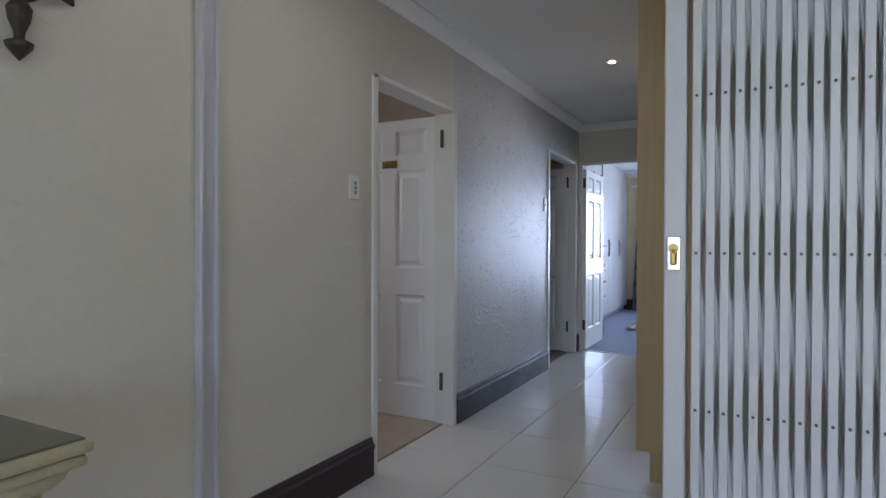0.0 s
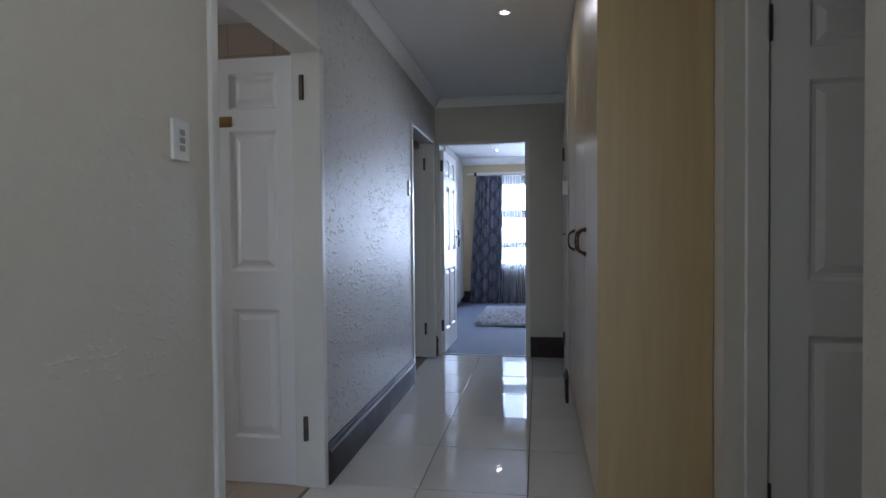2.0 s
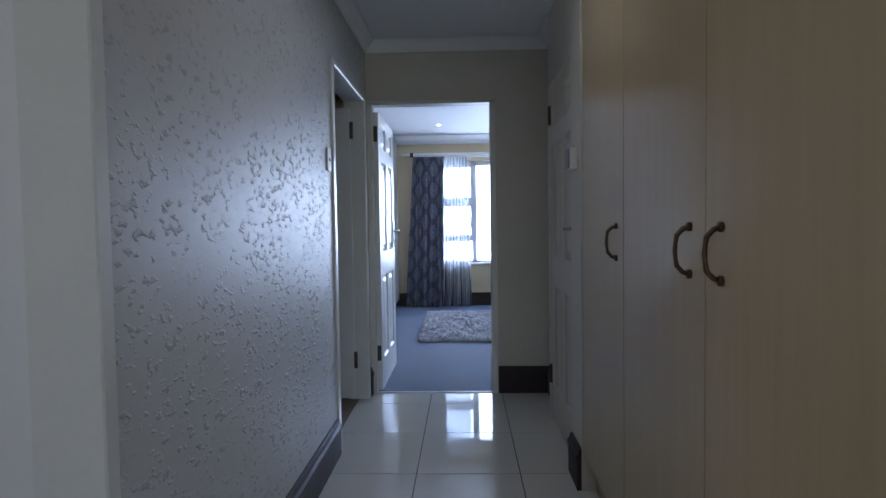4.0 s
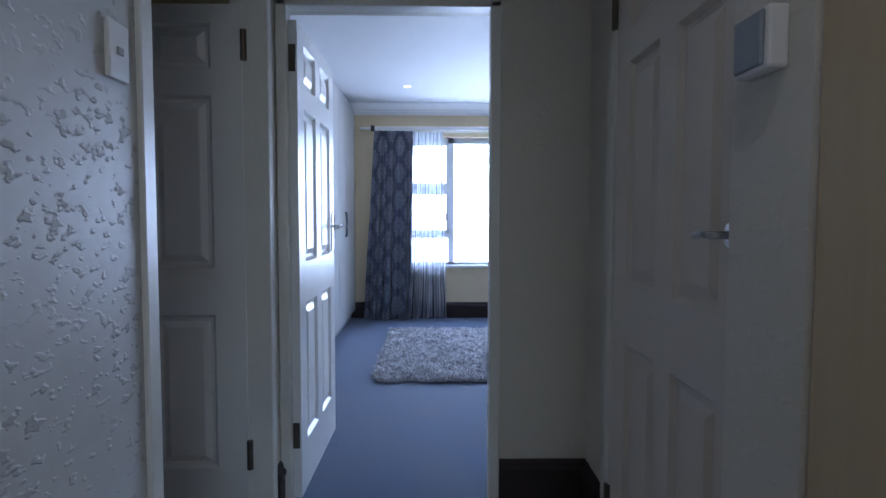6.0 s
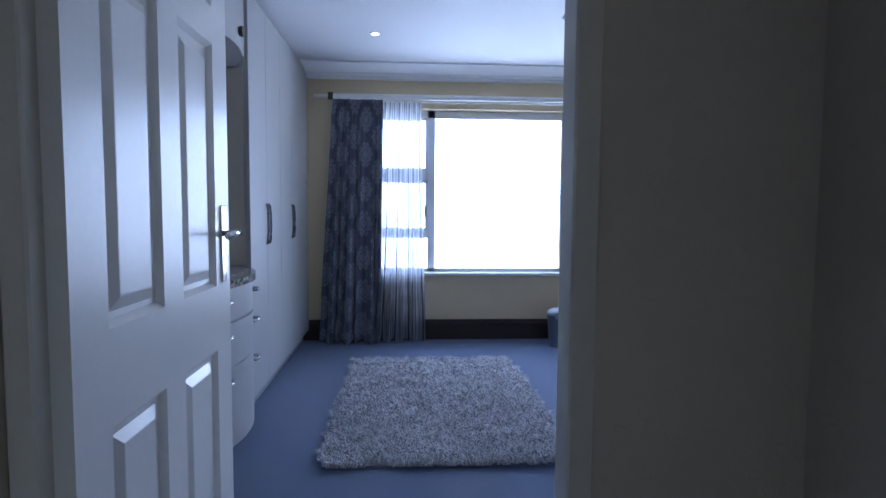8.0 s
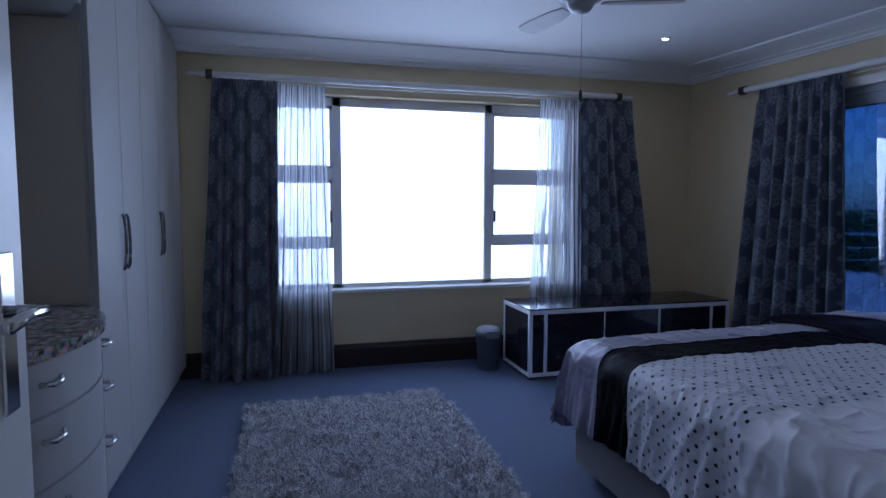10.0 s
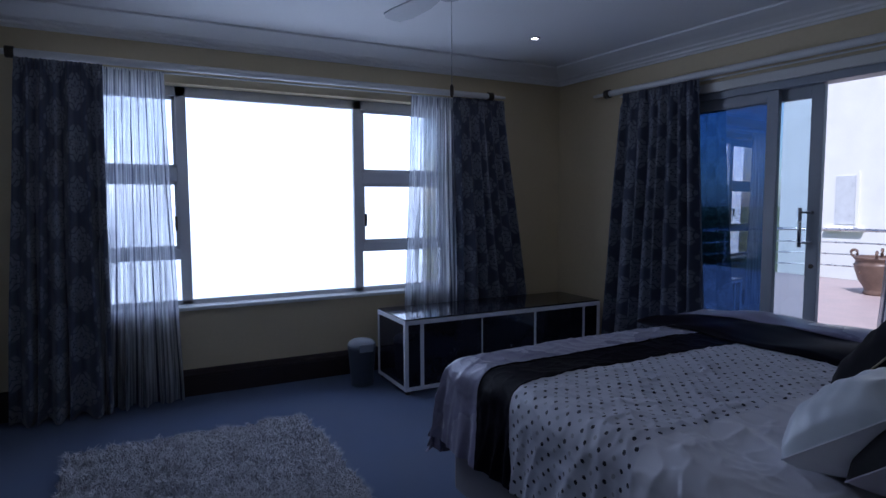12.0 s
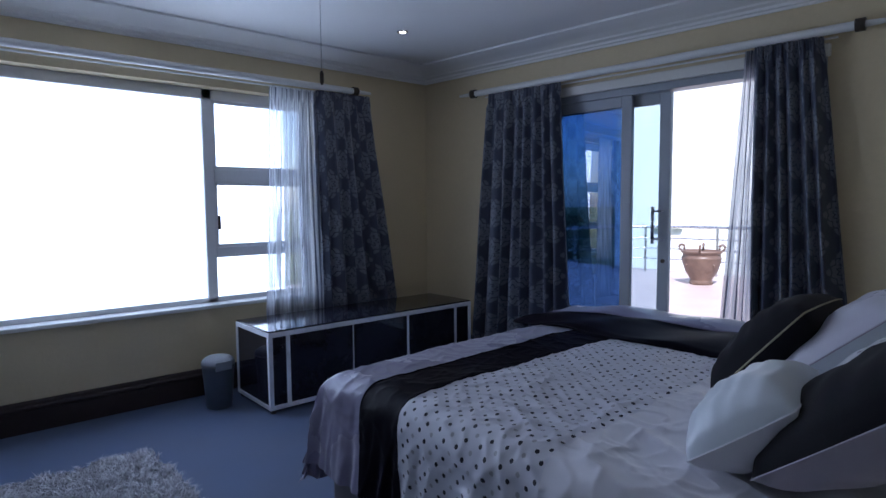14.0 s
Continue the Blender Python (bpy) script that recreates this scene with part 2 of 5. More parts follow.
def damask():
    """Blue-grey curtain cloth with woven silvery medallions. UV in metres."""
    m, nt, p = nodes("blue_grey_damask")
    u, v = uv_scaled(nt, 1 / 0.36, 1 / 0.31)

    def medallion(shift):
        """A leafy pointed medallion in every cell of a lattice moved by shift cells."""
        x = math_node(nt, "MULTIPLY", math_node(nt, "SUBTRACT", math_node(nt, "FRACT", math_node(nt, "ADD", u, shift)), 0.5), 0.36)
        y = math_node(nt, "MULTIPLY", math_node(nt, "SUBTRACT", math_node(nt, "FRACT", math_node(nt, "ADD", v, shift)), 0.5), 0.31)
        ax, ay = math_node(nt, "DIVIDE", math_node(nt, "ABSOLUTE", x), 0.100), math_node(nt, "DIVIDE", math_node(nt, "ABSOLUTE", y), 0.122)
        body = math_node(nt, "ADD", math_node(nt, "POWER", ax, 1.5), math_node(nt, "POWER", ay, 1.25))
        ang = math_node(nt, "ARCTAN2", y, x)
        leafy = math_node(nt, "MULTIPLY", math_node(nt, "ABSOLUTE", math_node(nt, "COSINE", math_node(nt, "MULTIPLY", ang, 5.0))), 0.26)
        edge = ramp(nt, math_node(nt, "SUBTRACT", body, leafy), [(0.72, (1, 1, 1)), (0.86, (0, 0, 0))])
        veins = math_node(nt, "GREATER_THAN", math_node(nt, "SINE", math_node(nt, "ADD", math_node(nt, "MULTIPLY", body, 15.0), math_node(nt, "MULTIPLY", math_node(nt, "COSINE", math_node(nt, "MULTIPLY", ang, 10.0)), 1.4))), -0.72)
        return math_node(nt, "MULTIPLY", edge, veins)

    mask = math_node(nt, "MAXIMUM", medallion(0.0), medallion(0.5))
    co = tex_coord(nt)
    n = node(nt, "ShaderNodeTexNoise", Scale=300.0, Detail=2.0)
    nt.links.new(co, n.inputs[0])
    ground = ramp(nt, n.outputs[0], [(0.3, (0.055, 0.066, 0.105)), (0.7, (0.085, 0.10, 0.15))])
    figure = ramp(nt, n.outputs[0], [(0.3, (0.18, 0.195, 0.235)), (0.7, (0.29, 0.31, 0.355))])
    nt.links.new(mix_col(nt, mask, ground, figure), p.inputs["Base Color"])
    p.inputs["Roughness"].default_value, p.inputs["Sheen Weight"].default_value = 0.6, 0.3
    bump(nt, p, n.outputs[0], 0.3, 0.0006)
    # thick cloth lets a little daylight through
    tr = nt.nodes.new("ShaderNodeBsdfTranslucent")
    tr.inputs[0].default_value = (0.10, 0.12, 0.18, 1)
    add = nt.nodes.new("ShaderNodeMixShader")
    add.inputs[0].default_value = 0.12
    out = nt.nodes["Material Output"]
    nt.links.new(p.outputs[0], add.inputs[1]), nt.links.new(tr.outputs[0], add.inputs[2]), nt.links.new(add.outputs[0], out.inputs[0])
    return m


def sheer():
    """Crinkled voile with thin dark vertical threads."""
    m, nt, p = nodes("crinkled_voile")
    u, v = uv_scaled(nt, 1.0, 1.0)
    co = tex_coord(nt, "UV", (60, 1.6, 1))
    n = node(nt, "ShaderNodeTexNoise", Scale=1.0, Detail=3.0, Roughness=0.6)
    nt.links.new(co, n.inputs[0])
    wob = math_node(nt, "MULTIPLY", math_node(nt, "SUBTRACT", n.outputs[0], 0.5), 0.02)
    line = math_node(nt, "FRACT", math_node(nt, "DIVIDE", math_node(nt, "ADD", u, wob), 0.105))
    thread = math_node(nt, "LESS_THAN", line, 0.12)
    p.inputs["Base Color"].default_value = (0.62, 0.66, 0.74, 1)
    p.inputs["Roughness"].default_value = 0.6
    cloth = ramp(nt, n.outputs[0], [(0.35, (0.42, 0.45, 0.50)), (0.65, (0.66, 0.68, 0.72))])
    col = mix_col(nt, thread, cloth, (0.09, 0.10, 0.14))
    nt.links.new(col, p.inputs["Base Color"])
    tr = nt.nodes.new("ShaderNodeBsdfTranslucent")
    nt.links.new(col, tr.inputs[0])
    tp = nt.nodes.new("ShaderNodeBsdfTransparent")
    tp.inputs[0].default_value = (0.93, 0.96, 1.0, 1)
    m1, m2 = nt.nodes.new("ShaderNodeMixShader"), nt.nodes.new("ShaderNodeMixShader")
    m1.inputs[0].default_value = 0.68
    nt.links.new(p.outputs[0], m1.inputs[1]), nt.links.new(tr.outputs[0], m1.inputs[2])
    cover = math_node(nt, "MAXIMUM", ramp(nt, n.outputs[0], [(0.36, (0.42,) * 3), (0.60, (0.95,) * 3)]), thread)
    nt.links.new(cover, m2.inputs[0])
    nt.links.new(tp.outputs[0], m2.inputs[1]), nt.links.new(m1.outputs[0], m2.inputs[2])
    nt.links.new(m2.outputs[0], nt.nodes["Material Output"].inputs[0])
    return m


def dotted(name, base, spacing=0.052, radius=0.0066):
    """White cotton printed with dark and pale dots. UV in metres."""
    m, nt, p = nodes(name)
    u, v = uv_scaled(nt, 1 / spacing, 1 / (spacing * 0.62))
    cu, cv = lattice(nt, u, v)
    x, y = math_node(nt, "MULTIPLY", cu, spacing), math_node(nt, "MULTIPLY", cv, spacing * 0.62)
    d = math_node(nt, "SQRT", math_node(nt, "ADD", math_node(nt, "MULTIPLY", x, x), math_node(nt, "MULTIPLY", y, y)))
    dot = math_node(nt, "LESS_THAN", d, radius)
    row = math_node(nt, "FLOORED_MODULO", math_node(nt, "FLOOR", v), 3.0)
    pale = math_node(nt, "GREATER_THAN", row, 1.5)
    dots = mix_col(nt, pale, (0.012, 0.012, 0.025), (0.40, 0.40, 0.43))
    co = tex_coord(nt)
    n = node(nt, "ShaderNodeTexNoise", Scale=400.0, Detail=2.0)
    nt.links.new(co, n.inputs[0])
    cloth = ramp(nt, n.outputs[0], [(0.3, tuple(c * 0.93 for c in base)), (0.7, base)])
    nt.links.new(mix_col(nt, dot, cloth, dots), p.inputs["Base Color"])
    p.inputs["Roughness"].default_value, p.inputs["Sheen Weight"].default_value = 0.5, 0.04
    bump(nt, p, n.outputs[0], 0.25, 0.0006)
    return m


def tufts():
    m, nt, p = nodes("shag_pile")
    g = nt.nodes.new("ShaderNodeNewGeometry")
    co = tex_coord(nt)
    nz = node(nt, "ShaderNodeTexNoise", Scale=28.0, Detail=2.0)
    nt.links.new(co, nz.inputs[0])
    both = math_node(nt, "ADD", math_node(nt, "MULTIPLY", g.outputs["Random Per Island"], 0.5), math_node(nt, "MULTIPLY", math_node(nt, "SUBTRACT", nz.outputs[0], 0.25), 1.0))
    nt.links.new(ramp(nt, both, [(0.0, (0.20, 0.20, 0.23)), (0.35, (0.50, 0.50, 0.54)), (1.0, (0.80, 0.80, 0.82))]), p.inputs["Base Color"])
    p.inputs["Roughness"].default_value = 0.8
    return m


def lamp_glow(strength):
    m, nt, p = nodes("lamp_glow")
    p.inputs["Emission Color"].default_value, p.inputs["Emission Strength"].default_value = (1.0, 0.97, 0.9, 1), strength
    return m


M_GRANITE, M_GLASS, M_TINTED = granite(), glass("clear_glass", (1, 1, 1)), glass("blue_tinted_glass", (0.07, 0.145, 0.34), 0.0, 2.5)
M_TINTED_PALE = glass("pale_blue_tinted_glass", (0.55, 0.70, 0.82), 0.0, 1.6)
M_DAMASK, M_SHEER, M_TUFT = damask(), sheer(), tufts()
M_DOTS, M_DOTS_BIG = dotted("dotted_white_cotton", (0.66, 0.66, 0.73), 0.048, 0.0066), dotted("dotted_pillow_cotton", (0.64, 0.63, 0.64), 0.062, 0.0085)
M_DOTS_LILAC = dotted("dotted_lilac_satin", (0.55, 0.53, 0.60), 0.06, 0.0085)
M_PALE_LILAC = fabric("pale_lilac_satin", (0.55, 0.53, 0.60), 0.36, 500, 0.2, 0.05)
M_GLOW = lamp_glow(14.0)


# ---------------------------------------------------------------- building helpers
def part(name, bm, material, parent=None, label="", smooth=False):
    me = bpy.data.meshes.new(name)
    if smooth:
        for f in bm.faces:
            f.smooth = True
    bm.to_mesh(me)
    bm.free()
    me.materials.append(material)
    ob = new(name, me)
    if parent is not None:
        ob.parent = parent
    if label:
        ob["label"] = label
    return ob


def thing(name, label, category, m=None, group="", kind=""):
    ob = new(name)
    ob.empty_display_size = 0.1
    if m is not None:
        ob.matrix_world = m
    return tagged(ob, label, category, group, kind)


def box(bm, x0, x1, y0, y1, z0, z1, bevel=0.0, seg=1):
    m = Matrix.Translation(((x0 + x1) / 2, (y0 + y1) / 2, (z0 + z1) / 2)) @ Matrix.Diagonal((abs(x1 - x0), abs(y1 - y0), abs(z1 - z0), 1))
    made = bmesh.ops.create_cube(bm, size=1.0, matrix=m)
    if bevel:
        edges = {e for v in made["verts"] for e in v.link_edges}
        bmesh.ops.bevel(bm, geom=list(edges), offset=bevel, segments=seg, affect="EDGES", profile=0.5)
    return bm


def bx(x0, x1, y0, y1, z0, z1, bevel=0.0, seg=1):
    return box(bmesh.new(), x0, x1, y0, y1, z0, z1, bevel, seg)


def cyl(bm, a, b, r0, r1=None, n=16):
    a, b = Vector(a), Vector(b)
    d = b - a
    m = Matrix.Translation((a + b) / 2) @ d.to_track_quat("Z", "Y").to_matrix().to_4x4()
    bmesh.ops.create_cone(bm, cap_ends=True, segments=n, radius1=r0, radius2=r0 if r1 is None else r1, depth=d.length, matrix=m)
    return bm


def lathe(bm, profile, n=32, centre=(0, 0, 0)):
    rings = []
    for r, z in profile:
        rings.append([bm.verts.new((centre[0] + r * math.cos(2 * math.pi * i / n), centre[1] + r * math.sin(2 * math.pi * i / n), centre[2] + z)) for i in range(n)])
    for a, b in zip(rings, rings[1:]):
        for i in range(n):
            bm.faces.new((a[i], a[(i + 1) % n], b[(i + 1) % n], b[i]))
    bm.faces.new(rings[0][::-1]), bm.faces.new(rings[-1])
    return bm


def tube(bm, points, r, n=8):
    """A round bar along points."""
    pts = [Vector(p) for p in points]
    rings = []
    for i, p in enumerate(pts):
        d = (pts[min(i + 1, len(pts) - 1)] - pts[max(i - 1, 0)]).normalized()
        q = d.to_track_quat("Z", "Y")
        rings.append([bm.verts.new(p + q @ Vector((r * math.cos(2 * math.pi * k / n), r * math.sin(2 * math.pi * k / n), 0))) for k in range(n)])
    for a, b in zip(rings, rings[1:]):
        for k in range(n):
            bm.faces.new((a[k], a[(k + 1) % n], b[(k + 1) % n], b[k]))
    bm.faces.new(rings[0][::-1]), bm.faces.new(rings[-1])
    return bm


def extrude_profile(bm, profile, start, end, out):
    """Runs a profile of (outwards, up) from start to end along a wall; out: unit vector away from the wall."""
    start, end, out = Vector(start), Vector(end), Vector(out)
    a = [bm.verts.new(start + out * o + Vector((0, 0, u))) for o, u in profile]
    b = [bm.verts.new(end + out * o + Vector((0, 0, u))) for o, u in profile]
    k = len(profile)
    for i in range(k):
        bm.faces.new((a[i], a[(i + 1) % k], b[(i + 1) % k], b[i]))
    bm.faces.new(a[::-1]), bm.faces.new(b)
    bmesh.ops.recalc_face_normals(bm, faces=bm.faces)
    return bm


def grid_mesh(name, fn, nu, nv, material, parent=None, thickness=0.0, uv=None, label=""):
    """A cloth-like surface: fn(i/nu, j/nv) gives a point; uv(i/nu, j/nv) the cloth's own metres."""
    verts = [fn(i / nu, j / nv) for j in range(nv + 1) for i in range(nu + 1)]
    faces = [(j * (nu + 1) + i, j * (nu + 1) + i + 1, (j + 1) * (nu + 1) + i + 1, (j + 1) * (nu + 1) + i) for j in range(nv) for i in range(nu)]
    me = bpy.data.meshes.new(name)
    me.from_pydata([tuple(v) for v in verts], [], faces)
    layer = me.uv_layers.new(name="UVMap")
    for loop in me.loops:
        j, i = divmod(loop.vertex_index, nu + 1)
        layer.data[loop.index].uv = uv(i / nu, j / nv) if uv else (i / nu, j / nv)
    for poly in me.polygons:
        poly.use_smooth = True
    me.materials.append(material)
    ob = new(name, me)
    if parent is not None:
        ob.parent = parent
    if thickness:
        mod = ob.modifiers.new("thickness", "SOLIDIFY")
        mod.thickness, mod.offset = thickness, 0.0
    if label:
        ob["label"] = label
    return ob


def structure(name, bm, material, label="", category=""):
    return tagged(part(name, bm, material), label, category, kind="structure")


# ---------------------------------------------------------------- structure
XL, YE, YW, XR, YB, H = -1.385, 7.0, 11.5, 2.66, 7.13, 2.5   # corridor wall, end wall, window wall, terrace wall, bedroom back wall, ceiling
TH = 0.12
XP = -0.16   # face of the passage wall round the shut door
# the terrace wall is not quite square to the window wall: it turns outwards from their corner
SKEW = Matrix.Translation((XR, YW, 0)) @ Matrix.Rotation(radians(5.5), 4, "Z") @ Matrix.Translation((-XR, -YW, 0))


def skewed(ob, m=SKEW):
    ob.matrix_world = m @ ob.matrix_basis
    return ob



# left wall of the corridor and of the front room, with two door openings
D1, D2 = (3.05, 3.93), (5.93, 6.87)
bm = bmesh.new()
box(bm, XL - TH, XL, -3.6, 2.02, 0, H), box(bm, XL - TH, XL, 2.02, D1[0], 0, H)
box(bm, XL - TH, XL, D1[0], D1[1], 2.03, H), box(bm, XL - TH, XL, D2[1], YB, 0, H)
structure("wall_left", bm, M_WALL, "grey-cream painted plaster wall of the passage", "wall")
bm = bmesh.new()
box(bm, XL - TH, XL, D1[1], D2[0], 0, H), box(bm, XL - TH, XL, D2[0], D2[1], 2.06, H)
structure("wall_left_textured", bm, M_WALL_TEX, "glossy wall with raised trowelled dabs of plaster", "wall")

# end wall with the bedroom doorway
E0, E1 = -1.375, -0.472
bm = bmesh.new()
box(bm, XL, E0, YE, YB, 0, H), box(bm, E1, 0.6, YE, YB, 0, H), box(bm, E0, E1, YE, YB, 2.07, H)
structure("wall_end", bm, M_WALL, "grey-cream wall round the bedroom doorway", "wall")
bm = bmesh.new()
box(bm, 0.6, XR + 0.8, YE, YB, 0, H), box(bm, -2.5, XL - TH, YE, YB, 0, H)
structure("wall_bedroom_back", bm, M_WALL_BED, "warm cream bedroom wall behind the bed", "wall")

# right side of the corridor
bm = bmesh.new()
box(bm, -0.186, 0.6, 5.46, 5.69, 0, H)
box(bm, -0.10, 0.0, 6.545, YE, 0, H), box(bm, XP, XP + 0.10, 5.69, 6.545, 2.05, H)
box(bm, 0.22, 0.60, 3.58, 5.46, 0, H)
structure("wall_right", bm, M_WALL, "grey-cream wall beside the hall cupboard", "wall")
bm = bmesh.new()
box(bm, 0.22, 0.32, 3.44, 3.58, 0, H), box(bm, 0.32, 1.20, 3.44, 3.58, 2.035, H), box(bm, 1.20, 3.5, 3.44, 3.58, 0, H)
structure("wall_alcove", bm, M_WALL, "grey-cream wall round the side door", "wall")
bm = bmesh.new()
box(bm, 0.205, 1.4, 1.90, 2.57, 0, H), box(bm, 1.4, 3.5, 1.90, 2.57, 0, H)
structure("wall_gate_pier", bm, M_WALL, "grey-cream wall behind the folded security gate", "wall")
bm = bmesh.new()
box(bm, 1.3, 1.4, 2.57, 3.44, 0, H)
structure("wall_alcove_side", bm, M_WALL, "grey-cream side wall of the door recess", "wall")

# front room, behind the start of the walk; never seen, its wide window assumed
bm = bmesh.new()
box(bm, XL, -0.4, -3.6, -3.48, 0, H), box(bm, 2.6, 3.6, -3.6, -3.48, 0, H), box(bm, -0.4, 2.6, -3.6, -3.48, 0, 0.5), box(bm, -0.4, 2.6, -3.6, -3.48, 2.4, H)
structure("wall_front_room", bm, M_WALL, "unseen grey-cream wall with an assumed wide window", "wall")
structure("wall_front_room_side", bx(3.5, 3.62, -3.6, 3.58, 0, H), M_WALL, "grey-cream wall of the front room", "wall")

# side rooms behind the two open doors
bm = bmesh.new()
box(bm, -3.3, -3.2, 2.2, 7.0, 0, H), box(bm, -3.2, XL - TH, 2.2, 2.3, 0, H), box(bm, -3.2, XL - TH, 4.75, 4.85, 0, H), box(bm, -3.3, -2.5, 7.0, YB, 0, H)
structure("wall_side_rooms", bm, M_TILE_BEIGE, "brown-beige tiled bathroom wall", "wall")

# bedroom
WX0, WX1, WZ0, WZ1 = -1.30, 1.52, 0.612, 2.155
bm = bmesh.new()
box(bm, -2.5, WX0, YW, YW + 0.23, 0, H), box(bm, WX1, XR + 0.2, YW, YW + 0.23, 0, H)
box(bm, WX0, WX1, YW, YW + 0.23, 0, WZ0), box(bm, WX0, WX1, YW, YW + 0.23, WZ1, H)
structure("wall_window", bm, M_WALL_BED, "warm cream bedroom wall with a wide window", "wall")
SY0, SY1, SZ1 = 8.40, 10.46, 2.11
bm = bmesh.new()
box(bm, XR, XR + 0.2, YB - 0.1, SY0, 0, H), box(bm, XR, XR + 0.2, SY1, YW, 0, H), box(bm, XR, XR + 0.2, SY0, SY1, SZ1, H)
skewed(structure("wall_terrace", bm, M_WALL_BED, "warm cream bedroom wall with a sliding door", "wall"))
structure("wall_wardrobe", bx(-2.5, -2.38, YB, YW, 0, H), M_WALL_BED, "warm cream wall behind the wardrobes", "wall")

# ceilings
structure("ceiling", bx(-3.3, 3.62, -3.6, YE, H, H + 0.1), M_CEIL, "smooth white painted ceiling", "ceiling")
structure("ceiling_bedroom", bx(-2.5, XR + 0.75, YE, YW + 0.23, H, H + 0.1), M_CEIL, "smooth white bedroom ceiling", "ceiling")

# cornices
small = [(0, -0.075), (0.012, -0.075), (0.02, -0.06), (0.045, -0.03), (0.065, -0.016), (0.075, -0.012), (0.075, 0), (0, 0)]
large = [(0, -0.095), (0.014, -0.095), (0.02, -0.084), (0.04, -0.080), (0.046, -0.066), (0.085, -0.060), (0.095, -0.050), (0.16, -0.036), (0.25, -0.022), (0.30, -0.012), (0.305, 0), (0, 0)]
bm = bmesh.new()
zc = H - 0.001
extrude_profile(bm, small, (XL, -3.4, zc), (XL, YE, zc), (1, 0, 0))
extrude_profile(bm, small, (XL, YE, zc), (-0.10, YE, zc), (0, -1, 0))
extrude_profile(bm, small, (-0.10, 6.55, zc), (-0.10, YE, zc), (-1, 0, 0))
tagged(part("cornice", bm, M_CEIL), "white moulded plaster cornice", "cornice", kind="structure")
bm = bmesh.new()
extrude_profile(bm, large, (-1.7, YW, zc), (XR, YW, zc), (0, -1, 0))
extrude_profile(bm, large, (-1.3, YB, zc), (XR + 0.4, YB, zc), (0, 1, 0))
tagged(part("cornice", bm, M_CEIL), "wide white stepped plaster cornice", "cornice", kind="structure")
bm = bmesh.new()
extrude_profile(bm, large, (XR, YB, zc - 0.0005), (XR, YW, zc - 0.0005), (-1, 0, 0))
skewed(tagged(part("cornice", bm, M_CEIL), "wide white stepped plaster cornice above the sliding door", "cornice", kind="structure"))

# skirtings
sk = [(0, 0), (0.02, 0), (0.02, 0.135), (0.026, 0.14), (0.026, 0.155), (0.016, 0.165), (0.013, 0.18), (0.007, 0.192), (0, 0.192)]


def skirting(runs, label="dark brown moulded wooden skirting"):
    b = bmesh.new()
    for s0, s1, o in runs:
        extrude_profile(b, sk, s0, s1, o)
    return tagged(part("baseboard", b, M_SKIRT), label, "skirting", kind="structure")


skirting([((XL, 2.06, 0), (XL, 3.018, 0), (1, 0, 0))])
skirting([((XL, 3.966, 0), (XL, 5.883, 0), (1, 0, 0))])
skirting([((E1 + 0.006, YE, 0), (-0.10, YE, 0), (0, -1, 0))])
skirting([((-0.101, 6.56, 0), (-0.101, YE - 0.03, 0), (-1, 0, 0))])
skirting([((XL, 6.912, 0), (XL, 6.985, 0), (1, 0, 0))])
skirting([((-0.186, 5.465, 0), (-0.186, 5.685, 0), (-1, 0, 0))])
skirting([((0.222, 3.44, 0), (0.282, 3.44, 0), (0, -1, 0))])
skirting([((-1.75, YW, 0), (XR, YW, 0), (0, -1, 0))])
skewed(skirting([((XR, SY1, 0), (XR, YW, 0), (-1, 0, 0)), ((XR, YB, 0), (XR, SY0, 0), (-1, 0, 0))]))
skirting([((-0.5, YB, 0), (XR + 0.4, YB, 0), (0, 1, 0))])

# floors
structure("floor_slab", bx(-3.3, 3.62, -3.6, YE, -0.12, -0.010), M_GROUT, "grout bed under the passage tiles", "floor")
structure("floor_bedroom", bx(-2.5, XR + 0.42, YE + 0.02, YW + 0.05, -0.12, 0.004), M_CARPET, "dull blue short-pile fitted carpet", "floor")
structure("floor_side_rooms", bx(-3.2, XL - 0.02, 2.3, YE, -0.012, -0.001), M_BEIGE_GROUT, "beige tiled floor beyond the open doors", "floor")
structure("trim", bx(E0, E1, YE - 0.004, YE + 0.022, -0.01, 0.007, 0.003), M_ALU, "thin metal carpet strip in the doorway", "trim")


# ---------------------------------------------------------------- doors
def lever(parent, x, y, z, side, along, plate_mat=M_CHROME):
    """Lever handle on a tall back plate; side: +1 or -1 along local y; along: the way the lever points."""
    b = bx(x - 0.02, x + 0.02, y, y + side * 0.006, z - 0.11, z + 0.11, 0.002)
    plate = part("handle_plate", b, plate_mat, parent, "chrome back plate")
    b = bmesh.new()
    tube(b, [(x, y, z + 0.03), (x, y + side * 0.03, z + 0.03), (x, y + side * 0.046, z + 0.03), (x + along * 0.012, y + side * 0.052, z + 0.031), (x + along * 0.06, y + side * 0.052, z + 0.034), (x + along * 0.11, y + side * 0.048, z + 0.026)], 0.009, 10)
    part("lever", b, plate_mat, plate, "chrome lever", smooth=True)


